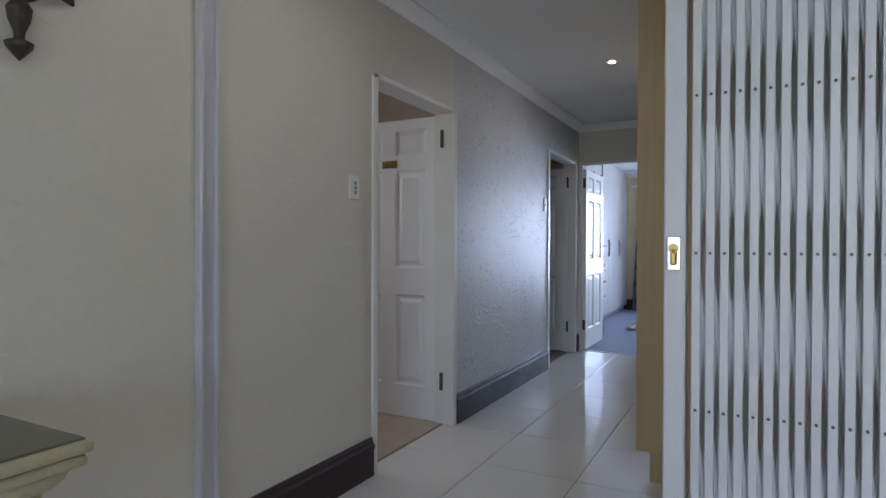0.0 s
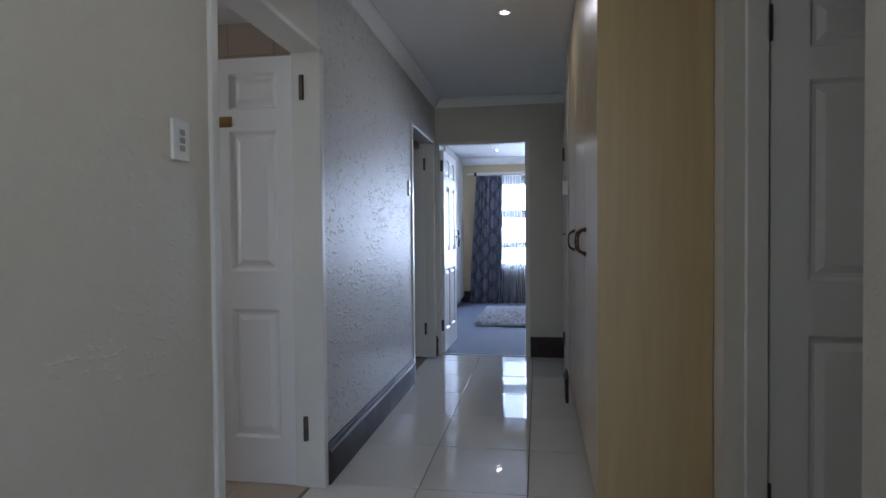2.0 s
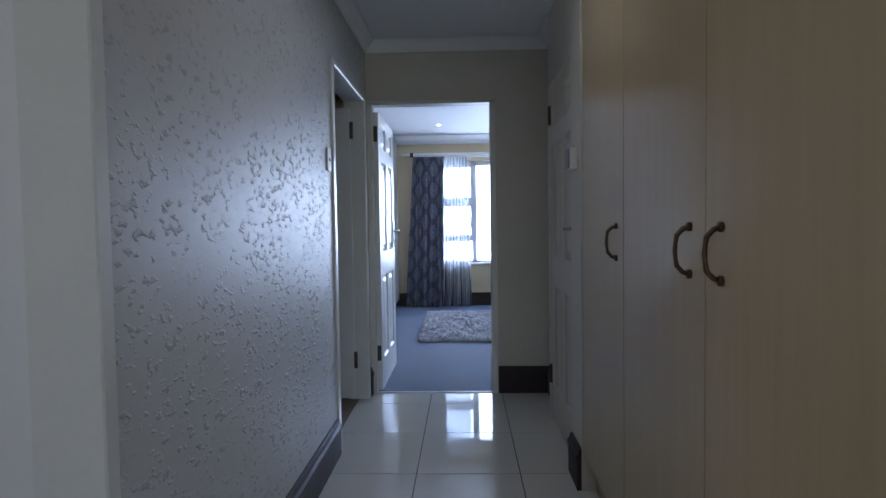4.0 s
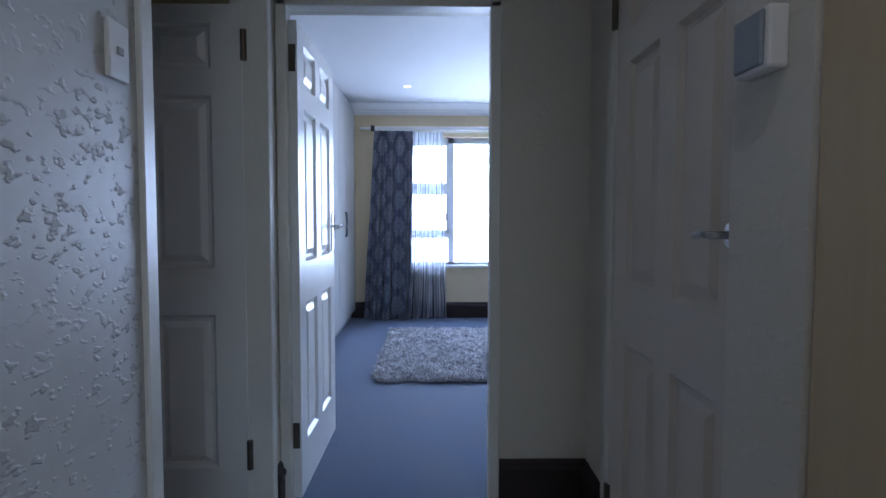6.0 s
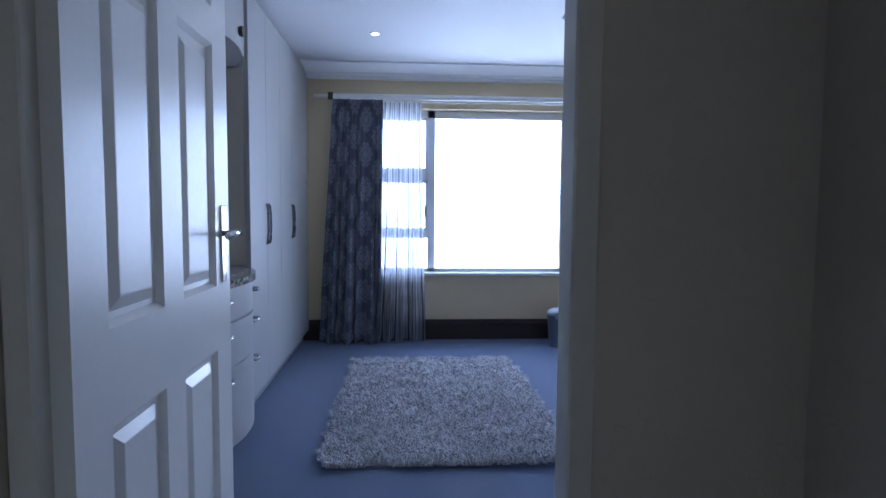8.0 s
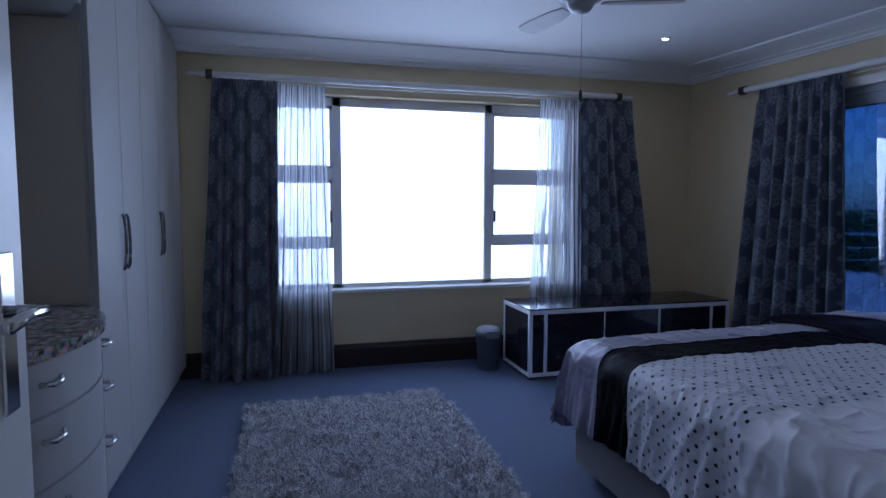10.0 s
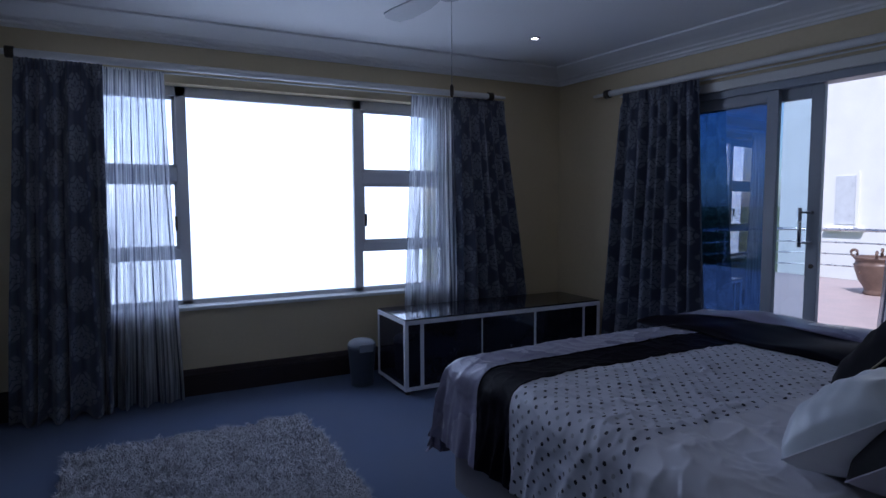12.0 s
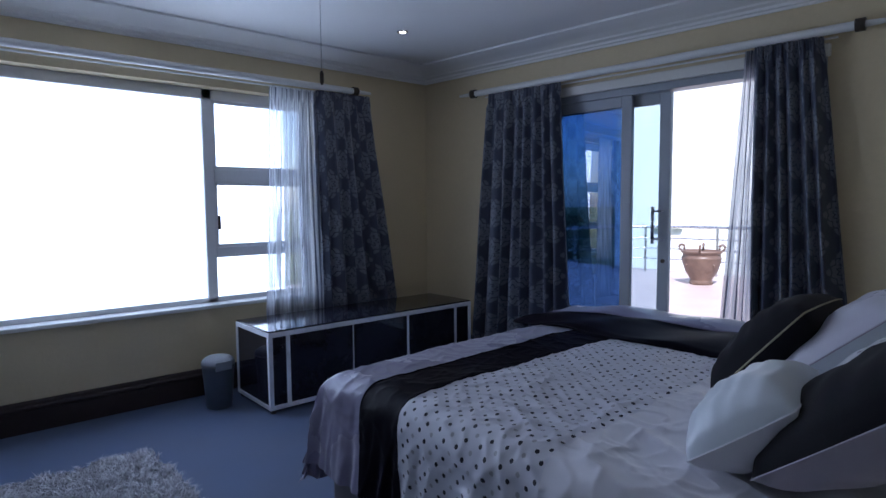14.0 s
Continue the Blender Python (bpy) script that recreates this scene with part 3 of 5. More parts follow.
def panel_door(name, label, m, width=0.80, height=2.005, mat=None, plate=False, knob=None, hinge_side=-1, handle_at=None):
    """Six-panel moulded door. Local: hinge at the origin, leaf along +x, thickness to -y."""
    mat = mat or M_PAINT
    root = thing(name, label, "door", m, kind="structure")
    st, mid, t = 0.118, 0.108, 0.04
    pw = (width - 2 * st - mid) / 2
    rows = [(0.215, 0.825), (1.005, 1.665), (1.765, 1.935)]
    b = bmesh.new()
    for x0, x1 in ((0, st), (st + pw, st + pw + mid), (width - st, width)):
        box(b, x0, x1, -t, 0, 0, height)
    zs = [0.0] + [z for r in rows for z in r] + [height]
    for c in range(2):
        x0 = st + c * (pw + mid)
        for k in range(0, len(zs), 2):
            box(b, x0, x0 + pw, -t, 0, zs[k], zs[k + 1])
    leaf = part("leaf", b, mat, root)
    for c in range(2):
        x0 = st + c * (pw + mid)
        for z0, z1 in rows:
            b = bmesh.new()
            for s in (0, 1):
                y0 = -0.0005 if s == 0 else -t + 0.0005
                into = -1 if s == 0 else 1
                rings = [(0.0, 0.0), (0.006, 0.006), (0.013, 0.014), (0.026, 0.0145), (0.050, 0.004), (0.054, 0.0035)]
                loops = []
                for inset, dep in rings:
                    y = y0 + into * dep
                    loops.append([b.verts.new(v) for v in ((x0 + inset, y, z0 + inset), (x0 + pw - inset, y, z0 + inset), (x0 + pw - inset, y, z1 - inset), (x0 + inset, y, z1 - inset))])
                for p, q in zip(loops, loops[1:]):
                    for k in range(4):
                        b.faces.new((p[k], p[(k + 1) % 4], q[(k + 1) % 4], q[k]))
                b.faces.new(loops[-1])
            bmesh.ops.recalc_face_normals(b, faces=b.faces)
            part("panel", b, mat, leaf)
    for z in (0.272, 1.852):
        b = bx(-0.008, 0.0, -t - 0.004 if hinge_side < 0 else -0.034, -0.006 if hinge_side < 0 else 0.004, z - 0.055, z + 0.055, 0.002)
        cyl(b, (-0.008, hinge_side * 0.006 - (t if hinge_side < 0 else 0), z - 0.057), (-0.008, hinge_side * 0.006 - (t if hinge_side < 0 else 0), z + 0.057), 0.012, n=10)
        part("hinge", b, M_DARKMETAL, root, "dark steel butt hinge")
    if plate:
        b = bx(0.40 - 0.06, 0.40 + 0.06, 0, 0.006, 1.685, 1.735, 0.004, 2)
        part("name_plate", b, M_BRASS, root, "small brass name plate")
    if knob:
        b = cyl(bmesh.new(), (0.40, 0, knob), (0.40, 0.01, knob), 0.014)
        part("coat_hook", b, M_DARKMETAL, root)
    if handle_at:
        lever(root, width - 0.06, 0, handle_at, 1, -1)
        lever(root, width - 0.06, -t, handle_at, -1, -1)
    return root


def frame_in_x_wall(root, x0, x1, y0, y1, zt, mat=M_FRAME, w=0.045):
    """Door lining for a wall that runs along y."""
    inv = root.matrix_world.inverted()
    for b in (bx(x0, x1, y0, y0 + w, 0, zt + 0.0, 0.004), bx(x0, x1, y1 - w, y1, 0, zt, 0.004), bx(x0, x1, y0, y1, zt - 0.024, zt + 0.002, 0.004)):
        b.transform(inv)
        part("door_frame", b, mat, root, "cream painted door frame")


def frame_in_y_wall(root, x0, x1, y0, y1, zt, mat=M_FRAME, w=0.04):
    inv = root.matrix_world.inverted()
    for b in (bx(x0, x0 + w, y0, y1, 0, zt, 0.004), bx(x1 - w, x1, y0, y1, 0, zt, 0.004), bx(x0, x1, y0, y1, zt - 0.024, zt + 0.002, 0.004)):
        b.transform(inv)
        part("door_frame", b, mat, root, "cream painted door frame")


d = panel_door("door_1", "white six-panel door standing open into the bathroom", pose(-1.472, 3.925, 0.008, 0, 0, 180), 0.82, plate=True, hinge_side=1)
bpy.context.view_layer.update()
frame_in_x_wall(d, XL - TH - 0.012, XL + 0.012, 3.018, 3.966, 2.045)
d = panel_door("door_2", "white six-panel door standing open into a side room", pose(-1.470, 6.845, 0.008, 0, 0, 180), 0.82, hinge_side=1)
bpy.context.view_layer.update()
frame_in_x_wall(d, XL - TH - 0.012, XL + 0.012, 5.885, 6.905, 2.085, w=0.055)
d = panel_door("door_3", "white six-panel bedroom door standing wide open", pose(-1.345, 7.03, 0.012, 0, 0, 89.7), 0.815, knob=1.72, hinge_side=1, handle_at=1.12)
bpy.context.view_layer.update()
frame_in_y_wall(d, E0 - 0.008, E1 + 0.004, YE - 0.012, YE + 0.065, 2.085, w=0.044)
d = panel_door("door_4", "cream six-panel door, shut, beside the wall box", pose(XP + 0.035, 6.45, 0.008, 0, 0, -90), 0.80, mat=M_CREAM_DOOR, hinge_side=-1)
b = cyl(bmesh.new(), (0.735, -0.040, 1.172), (0.735, -0.047, 1.172), 0.024, n=18)
rose = part("rose", b, M_STEEL, d, "round steel rose")
b = tube(bmesh.new(), [(0.735, -0.046, 1.172), (0.735, -0.075, 1.172), (0.728, -0.085, 1.172), (0.70, -0.087, 1.174), (0.668, -0.085, 1.170)], 0.008, 10)
part("lever", b, M_STEEL, rose, "short steel lever", smooth=True)
bpy.context.view_layer.update()
frame_in_x_wall(d, XP - 0.010, XP + 0.032, 5.692, 6.545, 2.06, mat=M_WALL, w=0.012)
frame_in_x_wall(d, XP - 0.010, XP + 0.11, 6.453, 6.545, 2.06, mat=M_WALL, w=0.046)
d = panel_door("door_5", "white six-panel side door, shut, with exposed hinges", pose(0.365, 3.485, 0.008, 0, 0, 0), 0.80, hinge_side=-1, handle_at=1.12)
bpy.context.view_layer.update()
frame_in_y_wall(d, 0.285, 1.20, 3.425, 3.59, 2.045, w=0.07)


# ---------------------------------------------------------------- corridor things
def hall_cupboard():
    root = thing("hall_cupboard", "tall maple laminate hall cupboard with three doors", "cupboard")
    b = bx(-0.158, 0.215, 3.565, 5.455, 0.18, H - 0.02)
    part("body", b, M_MAPLE, root)
    part("side_panel", bx(-0.178, 0.218, 3.545, 3.564, 0.165, H - 0.005, 0.0015), M_MAPLE, root)
    part("plinth", bx(-0.12, 0.215, 3.60, 5.455, 0, 0.18), M_MAPLE, root)
    for y0, y1, hy in ((3.568, 4.156, 4.075), (4.160, 4.80, 4.24), (4.804, 5.455, 4.885)):
        dr = part("door", bx(-0.178, -0.160, y0, y1, 0.165, H - 0.02, 0.002), M_MAPLE_DOOR, root)
        b = bmesh.new()
        tube(b, [(-0.180, hy, 1.085), (-0.196, hy, 1.09), (-0.210, hy, 1.105), (-0.214, hy, 1.14), (-0.210, hy, 1.175), (-0.196, hy, 1.19), (-0.180, hy, 1.195)], 0.006, 8)
        for z in (1.085, 1.195):
            cyl(b, (-0.178, hy, z), (-0.186, hy, z), 0.011, n=12)
        part("handle", b, M_BRONZE, dr, "aged bronze bow handle", smooth=True)
    return root


hall_cupboard()


def security_gate():
    root = thing("security_gate", "white enamelled trellis security gate, folded to one side", "gate")
    y = 1.82
    post = part("lock_post", bx(0.164, 0.204, y - 0.02, y + 0.02, 0.02, 2.2, 0.003), M_GATE, root)
    part("lock", bx(0.170, 0.196, y - 0.024, y - 0.0195, 1.122, 1.188, 0.002), M_CHROME, post, "chrome lock plate")
    b = bmesh.new()
    cyl(b, (0.183, y - 0.024, 1.165), (0.183, y - 0.029, 1.165), 0.0095), box(b, 0.177, 0.189, y - 0.029, y - 0.024, 1.132, 1.167, 0.003)
    part("key_cylinder", b, M_BRASS, post, "brass key cylinder")
    pitch, n, rows, step = 0.0246, 22, 7, 0.302
    row_z = [1.156 + (k - 3) * step for k in range(rows)]
    rivet_mesh = bpy.data.meshes.new("rivet")
    b = cyl(bmesh.new(), (0, 0, 0), (0, -0.003, 0), 0.003, n=8)
    b.to_mesh(rivet_mesh), b.free()
    rivet_mesh.materials.append(M_DARKMETAL)
    link_mesh = bpy.data.meshes.new("link")
    b = bx(-0.0042, 0.0042, -0.0015, 0.0015, -step * 0.51, step * 0.51, 0.0008)
    b.to_mesh(link_mesh), b.free()
    link_mesh.materials.append(M_GATE)
    for i in range(n):
        x = 0.222 + i * pitch
        b = bmesh.new()
        box(b, x - 0.0078, x + 0.0078, y - 0.014, y - 0.011, 0.03, 2.17, 0.001), box(b, x - 0.0078, x - 0.0056, y - 0.011, y + 0.018, 0.03, 2.17), box(b, x + 0.0056, x + 0.0078, y - 0.011, y + 0.018, 0.03, 2.17)
        bar = part("bar", b, M_GATE, root)
        for z in row_z[2:6]:
            rivet = new("rivet", rivet_mesh)
            rivet.parent, rivet.location = bar, (x, y - 0.014, z)
        if i < n - 1:
            for z in row_z[:-1]:
                for side in (-1, 1):
                    link = new("link", link_mesh)
                    link.parent = root
                    link.matrix_local = Matrix.Translation((x + pitch / 2, y + 0.004 + 0.002 * side, z + step / 2)) @ Matrix.Rotation(side * math.atan2(pitch, step), 4, "Y")
    part("track", bx(0.15, 0.80, y - 0.025, y + 0.025, 2.2, 2.24, 0.003), M_GATE, root)
    part("floor_guide", bx(0.15, 0.80, y - 0.018, y + 0.018, 0.0, 0.025, 0.002), M_GATE, root)
    return root


security_gate()


def gate_channel():
    root = thing("gate_channel", "white steel receiving channel fixed to the wall", "gate jamb")
    for ya in (1.958, 2.024):
        part("flange", bx(XL, XL + 0.035, ya, ya + 0.017, 0, H - 0.08, 0.003), M_GATE, root)
    part("web", bx(XL, XL + 0.02, 1.975, 2.024, 0, H - 0.08), M_GATE, root)
    return root


gate_channel()


def switch_plate(m, w, h, n, label, name="light_switch"):
    """Local: on the wall at the origin, facing +x, width along y."""
    root = thing(name, label, "light switch", m)
    part("plate", bx(0, 0.011, -w / 2, w / 2, -h / 2, h / 2, 0.004, 2), M_PLASTIC, root)
    for k in range(n):
        z = (k - (n - 1) / 2) * 0.022
        part("rocker", bx(0.011, 0.015, -0.011, 0.011, z - 0.008, z + 0.008, 0.0015), M_ROCKER, root)
    return root


switch_plate(pose(XL, 2.865, 1.445), 0.075, 0.115, 3, "cream plastic three-way light switch on the wall")
switch_plate(pose(XL, 5.80, 1.545), 0.075, 0.115, 1, "white plastic light switch beside the side-room door")
root = thing("door_chime", "small white plastic box on the wall", "wall box", pose(-0.186, 5.57, 1.50))
part("housing", bx(-0.035, 0, -0.05, 0.05, -0.05, 0.05, 0.006, 2), M_PLASTIC, root)
part("cover", bx(-0.042, -0.034, -0.042, 0.042, -0.044, 0.044, 0.003), M_BIN_LID, root, "grey front cover")


def downlight(x, y, z):
    root = thing("downlight", "small round recessed ceiling downlight, lit", "downlight", pose(x, y, z), "recessed ceiling downlights")
    b = bmesh.new()
    lathe(b, [(0.024, 0.002), (0.024, -0.003), (0.030, -0.006), (0.038, -0.003), (0.039, 0.0), (0.039, 0.002)], 28)
    part("ring", b, M_CHROME, root, "chrome ring", smooth=True)
    part("lamp", cyl(bmesh.new(), (0, 0, -0.0035), (0, 0, 0.0), 0.021, n=20), M_GLOW, root, "glowing lamp face")
    return root


# second and third fittings are unseen ones, invented to match the added lamps
for x, y in ((-0.58, 4.865), (-0.58, 2.25), (1.2, 0.2), (-1.006, 10.404), (1.714, 10.588)):
    downlight(x, y, H - 0.001)


def console_table():
    root = thing("console_table", "cream moulded console table with an olive glass top", "table", pose(-1.335, 1.23, 0) @ Matrix.Diagonal((1, 1, 1.025, 1)))
    w, l = 0.60, 1.15
    part("top", bx(0.012, w - 0.012, -l + 0.012, -0.012, 0.785, 0.80, 0.003), M_TABLE_TOP, root, "dark olive glass top")
    b = bmesh.new()
    box(b, 0, w, -l, 0, 0.772, 0.796, 0.010, 3), box(b, 0.008, w - 0.008, -l + 0.008, -0.008, 0.748, 0.770, 0.009, 3)
    part("edge_moulding", b, M_TABLE_EDGE, root, "cream double-bead edge")
    b = bmesh.new()
    box(b, 0.06, w - 0.06, -l + 0.06, -0.06, 0.66, 0.747, 0.004)
    part("apron", b, M_TABLE_EDGE, root)
    for k in range(9):
        b = bmesh.new()
        bmesh.ops.create_uvsphere(b, u_segments=14, v_segments=8, radius=1.0, matrix=Matrix.Translation((w - 0.045, -0.085 - k * 0.122, 0.742)) @ Matrix.Diagonal((0.03, 0.058, 0.026, 1)))
        part("scallop", b, M_TABLE_EDGE, root, "moulded shell scallop", smooth=True)
    for k in range(4):
        b = bmesh.new()
        bmesh.ops.create_uvsphere(b, u_segments=14, v_segments=8, radius=1.0, matrix=Matrix.Translation((w - 0.11 - k * 0.122, -0.045, 0.742)) @ Matrix.Diagonal((0.058, 0.03, 0.026, 1)))
        part("scallop", b, M_TABLE_EDGE, root, "moulded shell scallop", smooth=True)
    for x in (0.07, w - 0.07):
        for y in (-0.07, -l + 0.07):
            b = lathe(bmesh.new(), [(0.018, 0), (0.024, 0.03), (0.016, 0.07), (0.022, 0.3), (0.034, 0.52), (0.026, 0.56), (0.036, 0.6), (0.036, 0.645)], 16, (x, y, 0))
            part("leg", b, M_TABLE_EDGE, root, smooth=True)
    return root


console_table()


def wall_ornament():
    root = thing("wall_ornament", "dark wrought-iron scroll ornament on the wall", "wall decoration", pose(XL, 1.408, 1.69))
    b = bmesh.new()
    tube(b, [(0.02, 0, 0.0), (0.02, 0, 0.05), (0.02, 0, 0.30)], 0.012, 8)
    lathe(b, [(0.002, -0.045), (0.03, -0.012), (0.034, 0.0), (0.012, 0.012), (0.014, 0.03), (0.026, 0.06), (0.03, 0.09), (0.012, 0.12)], 14, (0.02, 0, 0))
    part("stem", b, M_IRON, root)
    for s in (-1, 1):
        b = bmesh.new()
        pts = [(0.02, s * (0.012 + 0.05 * math.sin(a)), 0.12 + 0.05 * (1 - math.cos(a)) * 0.6 + 0.02 * a) for a in [k * 0.35 for k in range(9)]]
        tube(b, pts, 0.011, 8)
        tube(b, [(0.02, s * 0.015, 0.20), (0.02, s * 0.06, 0.235), (0.02, s * 0.11, 0.225), (0.02, s * 0.145, 0.185), (0.02, s * 0.13, 0.155), (0.02, s * 0.105, 0.165)], 0.014, 8)
        part("scroll", b, M_IRON, root)
    return root


wall_ornament()


# ---------------------------------------------------------------- bedroom: windows and doors to the outside
def bedroom_window():
    root = thing("window_1", "wide white aluminium window, bright daylight behind it", "window", kind="structure")
    y0, y1 = YW + 0.11, YW + 0.16
    x0, x1, z0, z1 = WX0, WX1, WZ0 + 0.01, WZ1
    b = bmesh.new()
    for a in ((x0, x0 + 0.05, z0, z1), (x1 - 0.05, x1, z0, z1), (x0, x1, z0, z0 + 0.045), (x0, x1, z1 - 0.07, z1)):
        box(b, a[0], a[1], y0, y1, a[2], a[3], 0.003)
    for mx in (-0.575, 0.705):
        box(b, mx, mx + 0.07, y0, y1, z0, z1, 0.003)
    part("window_frame", b, M_ALU, root)
    for c0, c1 in ((x0 + 0.05, -0.575), (0.775, x1 - 0.05)):
        b = bmesh.new()
        for za, zb in ((0.955, 1.03), (1.50, 1.595)):
            box(b, c0, c1, y0 - 0.004, y1, za, zb, 0.003)
        part("transom", b, M_ALU, root)
        sash = bmesh.new()
        for za, zb in ((1.03, 1.50), (1.595, z1 - 0.07)):
            for q in ((c0, c0 + 0.022, za, zb), (c1 - 0.022, c1, za, zb), (c0, c1, za, za + 0.022), (c0, c1, zb - 0.022, zb)):
                box(sash, q[0], q[1], y0 + 0.01, y1 - 0.01, q[2], q[3])
        part("sash", sash, M_ALU, root)
        b = bmesh.new()
        hx = c1 - 0.02 if c0 < 0 else c0 + 0.02
        box(b, hx - 0.008, hx + 0.008, y0 - 0.03, y0 - 0.004, 1.16, 1.26, 0.004)
        part("window_catch", b, M_DARKMETAL, root)
    for c0, c1, za, zb in ((-0.505, 0.705, z0 + 0.045, z1 - 0.07), (x0 + 0.05, -0.575, z0 + 0.045, 0.955), (x0 + 0.05, -0.575, 1.03, 1.5), (x0 + 0.05, -0.575, 1.595, z1 - 0.07), (0.775, x1 - 0.05, z0 + 0.045, 0.955), (0.775, x1 - 0.05, 1.03, 1.5), (0.775, x1 - 0.05, 1.595, z1 - 0.07)):
        pane = part("pane", bx(c0, c1, y0 + 0.022, y0 + 0.028, za, zb), M_GLASS, root)
        pane.visible_shadow = False
    part("window_sill", bx(x0, x1, YW - 0.025, y0, WZ0 - 0.004, WZ0 + 0.022, 0.004), M_PAINT, root, "white painted sill")
    return root


bedroom_window()


def sliding_door():
    root = thing("sliding_door", "grey aluminium sliding door, half open to the terrace", "sliding door", kind="structure")
    xa, xb = XR + 0.06, XR + 0.15
    b = bmesh.new()
    box(b, xa - 0.02, xb + 0.02, SY0, SY0 + 0.04, 0, SZ1, 0.003), box(b, xa - 0.02, xb + 0.02, SY1 - 0.04, SY1, 0, SZ1, 0.003)
    box(b, xa - 0.02, xb + 0.02, SY0 + 0.04, SY1 - 0.04, SZ1 - 0.05, SZ1, 0.003), box(b, xa - 0.02, xb + 0.02, SY0 + 0.04, SY1 - 0.04, 0.0, 0.02, 0.003)
    part("door_frame", b, M_ALU_GREY, root)
    for x, ya, yb, nm in ((xa + 0.05, 9.285, 10.23, "sliding_leaf"), (xa, 9.535, 10.43, "fixed_leaf")):
        b = bmesh.new()
        for q in ((ya, ya + 0.075, 0.02, SZ1 - 0.05), (yb - 0.075, yb, 0.02, SZ1 - 0.05)):
            box(b, x, x + 0.04, q[0], q[1], q[2], q[3], 0.003)
        box(b, x, x + 0.04, ya + 0.075, yb - 0.075, 0.02, 0.12, 0.003), box(b, x, x + 0.04, ya + 0.075, yb - 0.075, SZ1 - 0.125, SZ1 - 0.05, 0.003)
        leaf = part(nm, b, M_ALU_GREY, root)
        pane = part("pane", bx(x + 0.016, x + 0.024, ya + 0.07, yb - 0.07, 0.115, SZ1 - 0.12), M_TINTED if nm == "fixed_leaf" else M_TINTED_PALE, leaf, "blue-tinted glass")
        pane.visible_shadow = False
        if nm == "sliding_leaf":
            b = bmesh.new()
            cyl(b, (x - 0.05, ya + 0.09, 1.05), (x - 0.05, ya + 0.09, 1.30), 0.011)
            for z in (1.08, 1.27):
                tube(b, [(x - 0.05, ya + 0.09, z), (x - 0.05, ya + 0.04, z), (x, ya + 0.04, z)], 0.007, 8)
            part("pull_handle", b, M_STEEL, leaf, "brushed steel bar handle", smooth=True)
            part("key_lock", cyl(bmesh.new(), (x, ya + 0.035, 0.93), (x - 0.008, ya + 0.035, 0.93), 0.014), M_DARKMETAL, leaf)
    part("head_trim", bx(XR - 0.012, XR + 0.02, SY0 - 0.02, SY1 + 0.02, SZ1 - 0.005, SZ1 + 0.06, 0.004), M_FRAME, root, "cream head board")
    return skewed(root, Matrix.Translation((XR, YW, 0)) @ Matrix.Rotation(radians(4.7), 4, "Z") @ Matrix.Translation((-XR, -YW, 0)))


sliding_door()


# ---------------------------------------------------------------- curtains
def curtain(name, label, along, centre, top, bottom, z0, z1, pleats, amp, mat, seed, width_cloth, thickness=0.0025, header=True, flare=1.0):
    """Pleated hanging cloth. along: 'x' or 'y'; top and bottom: its extent at the rod and at the hem."""
    rng = random.Random(seed)
    ph = [rng.uniform(0, 6.28) for _ in range(6)]

    def fn(u, v):
        w = v ** flare
        a = top[0] * v + bottom[0] * (1 - v)
        b2 = top[1] * v + bottom[1] * (1 - v)
        s = a + (b2 - a) * (u + 0.012 * math.sin(9 * u + ph[0]) * (1 - v) + 0.035 * math.sin(6.28 * pleats * u * 0.5 + ph[1]) * (1 - v) + 0.02 * noise.noise((u * 4, v * 2.2, seed * 1.7)))
        grow = 0.45 + 0.75 * (1 - v)
        depth = amp * grow * (math.sin(6.28 * pleats * u + 0.9 * math.sin(5 * u + ph[2]) + 0.5 * (1 - v) * math.sin(ph[3] + 3 * u)) + 0.35 * math.sin(6.28 * pleats * 0.5 * u + ph[4] + 1.2 * v) + 0.15 * math.sin(6.28 * pleats * 2.1 * u + ph[5] + 4 * v) + 0.7 * noise.noise((u * pleats * 0.9, v * 1.3, seed * 3.1)))
        if v > 0.965:
            depth = depth * 0.35 + 0.010 * math.sin(6.28 * pleats * 3.3 * u)
        z = z0 + (z1 - z0) * v + (0.012 * math.sin(6.28 * pleats * u + 1) * (1 - v) ** 6 if v < 0.2 else 0)
        return (s, centre + depth, z) if along == "x" else (centre + depth, s, z)

    root = thing(name, label, "curtain")
    grid_mesh("cloth", fn, max(60, int(pleats * 14)), 60, mat, root, thickness, lambda u, v: (u * width_cloth, v * (z1 - z0)))
    return root


ZT = 2.205
curtain("curtain", "blue-grey damask curtain with silvery medallions, gathered open", "x", YW - 0.14, (-1.43, -0.985), (-1.55, -1.00), 0.012, ZT, 6, 0.045, M_DAMASK, 1, 0.80)
curtain("voile_curtain", "crinkled pale voile with dark threads beside the window", "x", YW - 0.10, (-1.01, -0.645), (-1.13, -0.605), 0.015, ZT - 0.005, 9, 0.026, M_SHEER, 2, 0.9, 0.0)
curtain("voile_curtain", "crinkled pale voile with dark threads behind the low cabinet", "x", YW - 0.09, (1.125, 1.51), (1.03, 1.56), 0.10, ZT - 0.005, 9, 0.026, M_SHEER, 3, 0.9, 0.0)
curtain("curtain", "blue-grey damask curtain hanging behind the low cabinet", "x", YW - 0.12, (1.48, 1.97), (1.50, 2.28), 0.10, ZT, 7, 0.042, M_DAMASK, 4, 0.95)
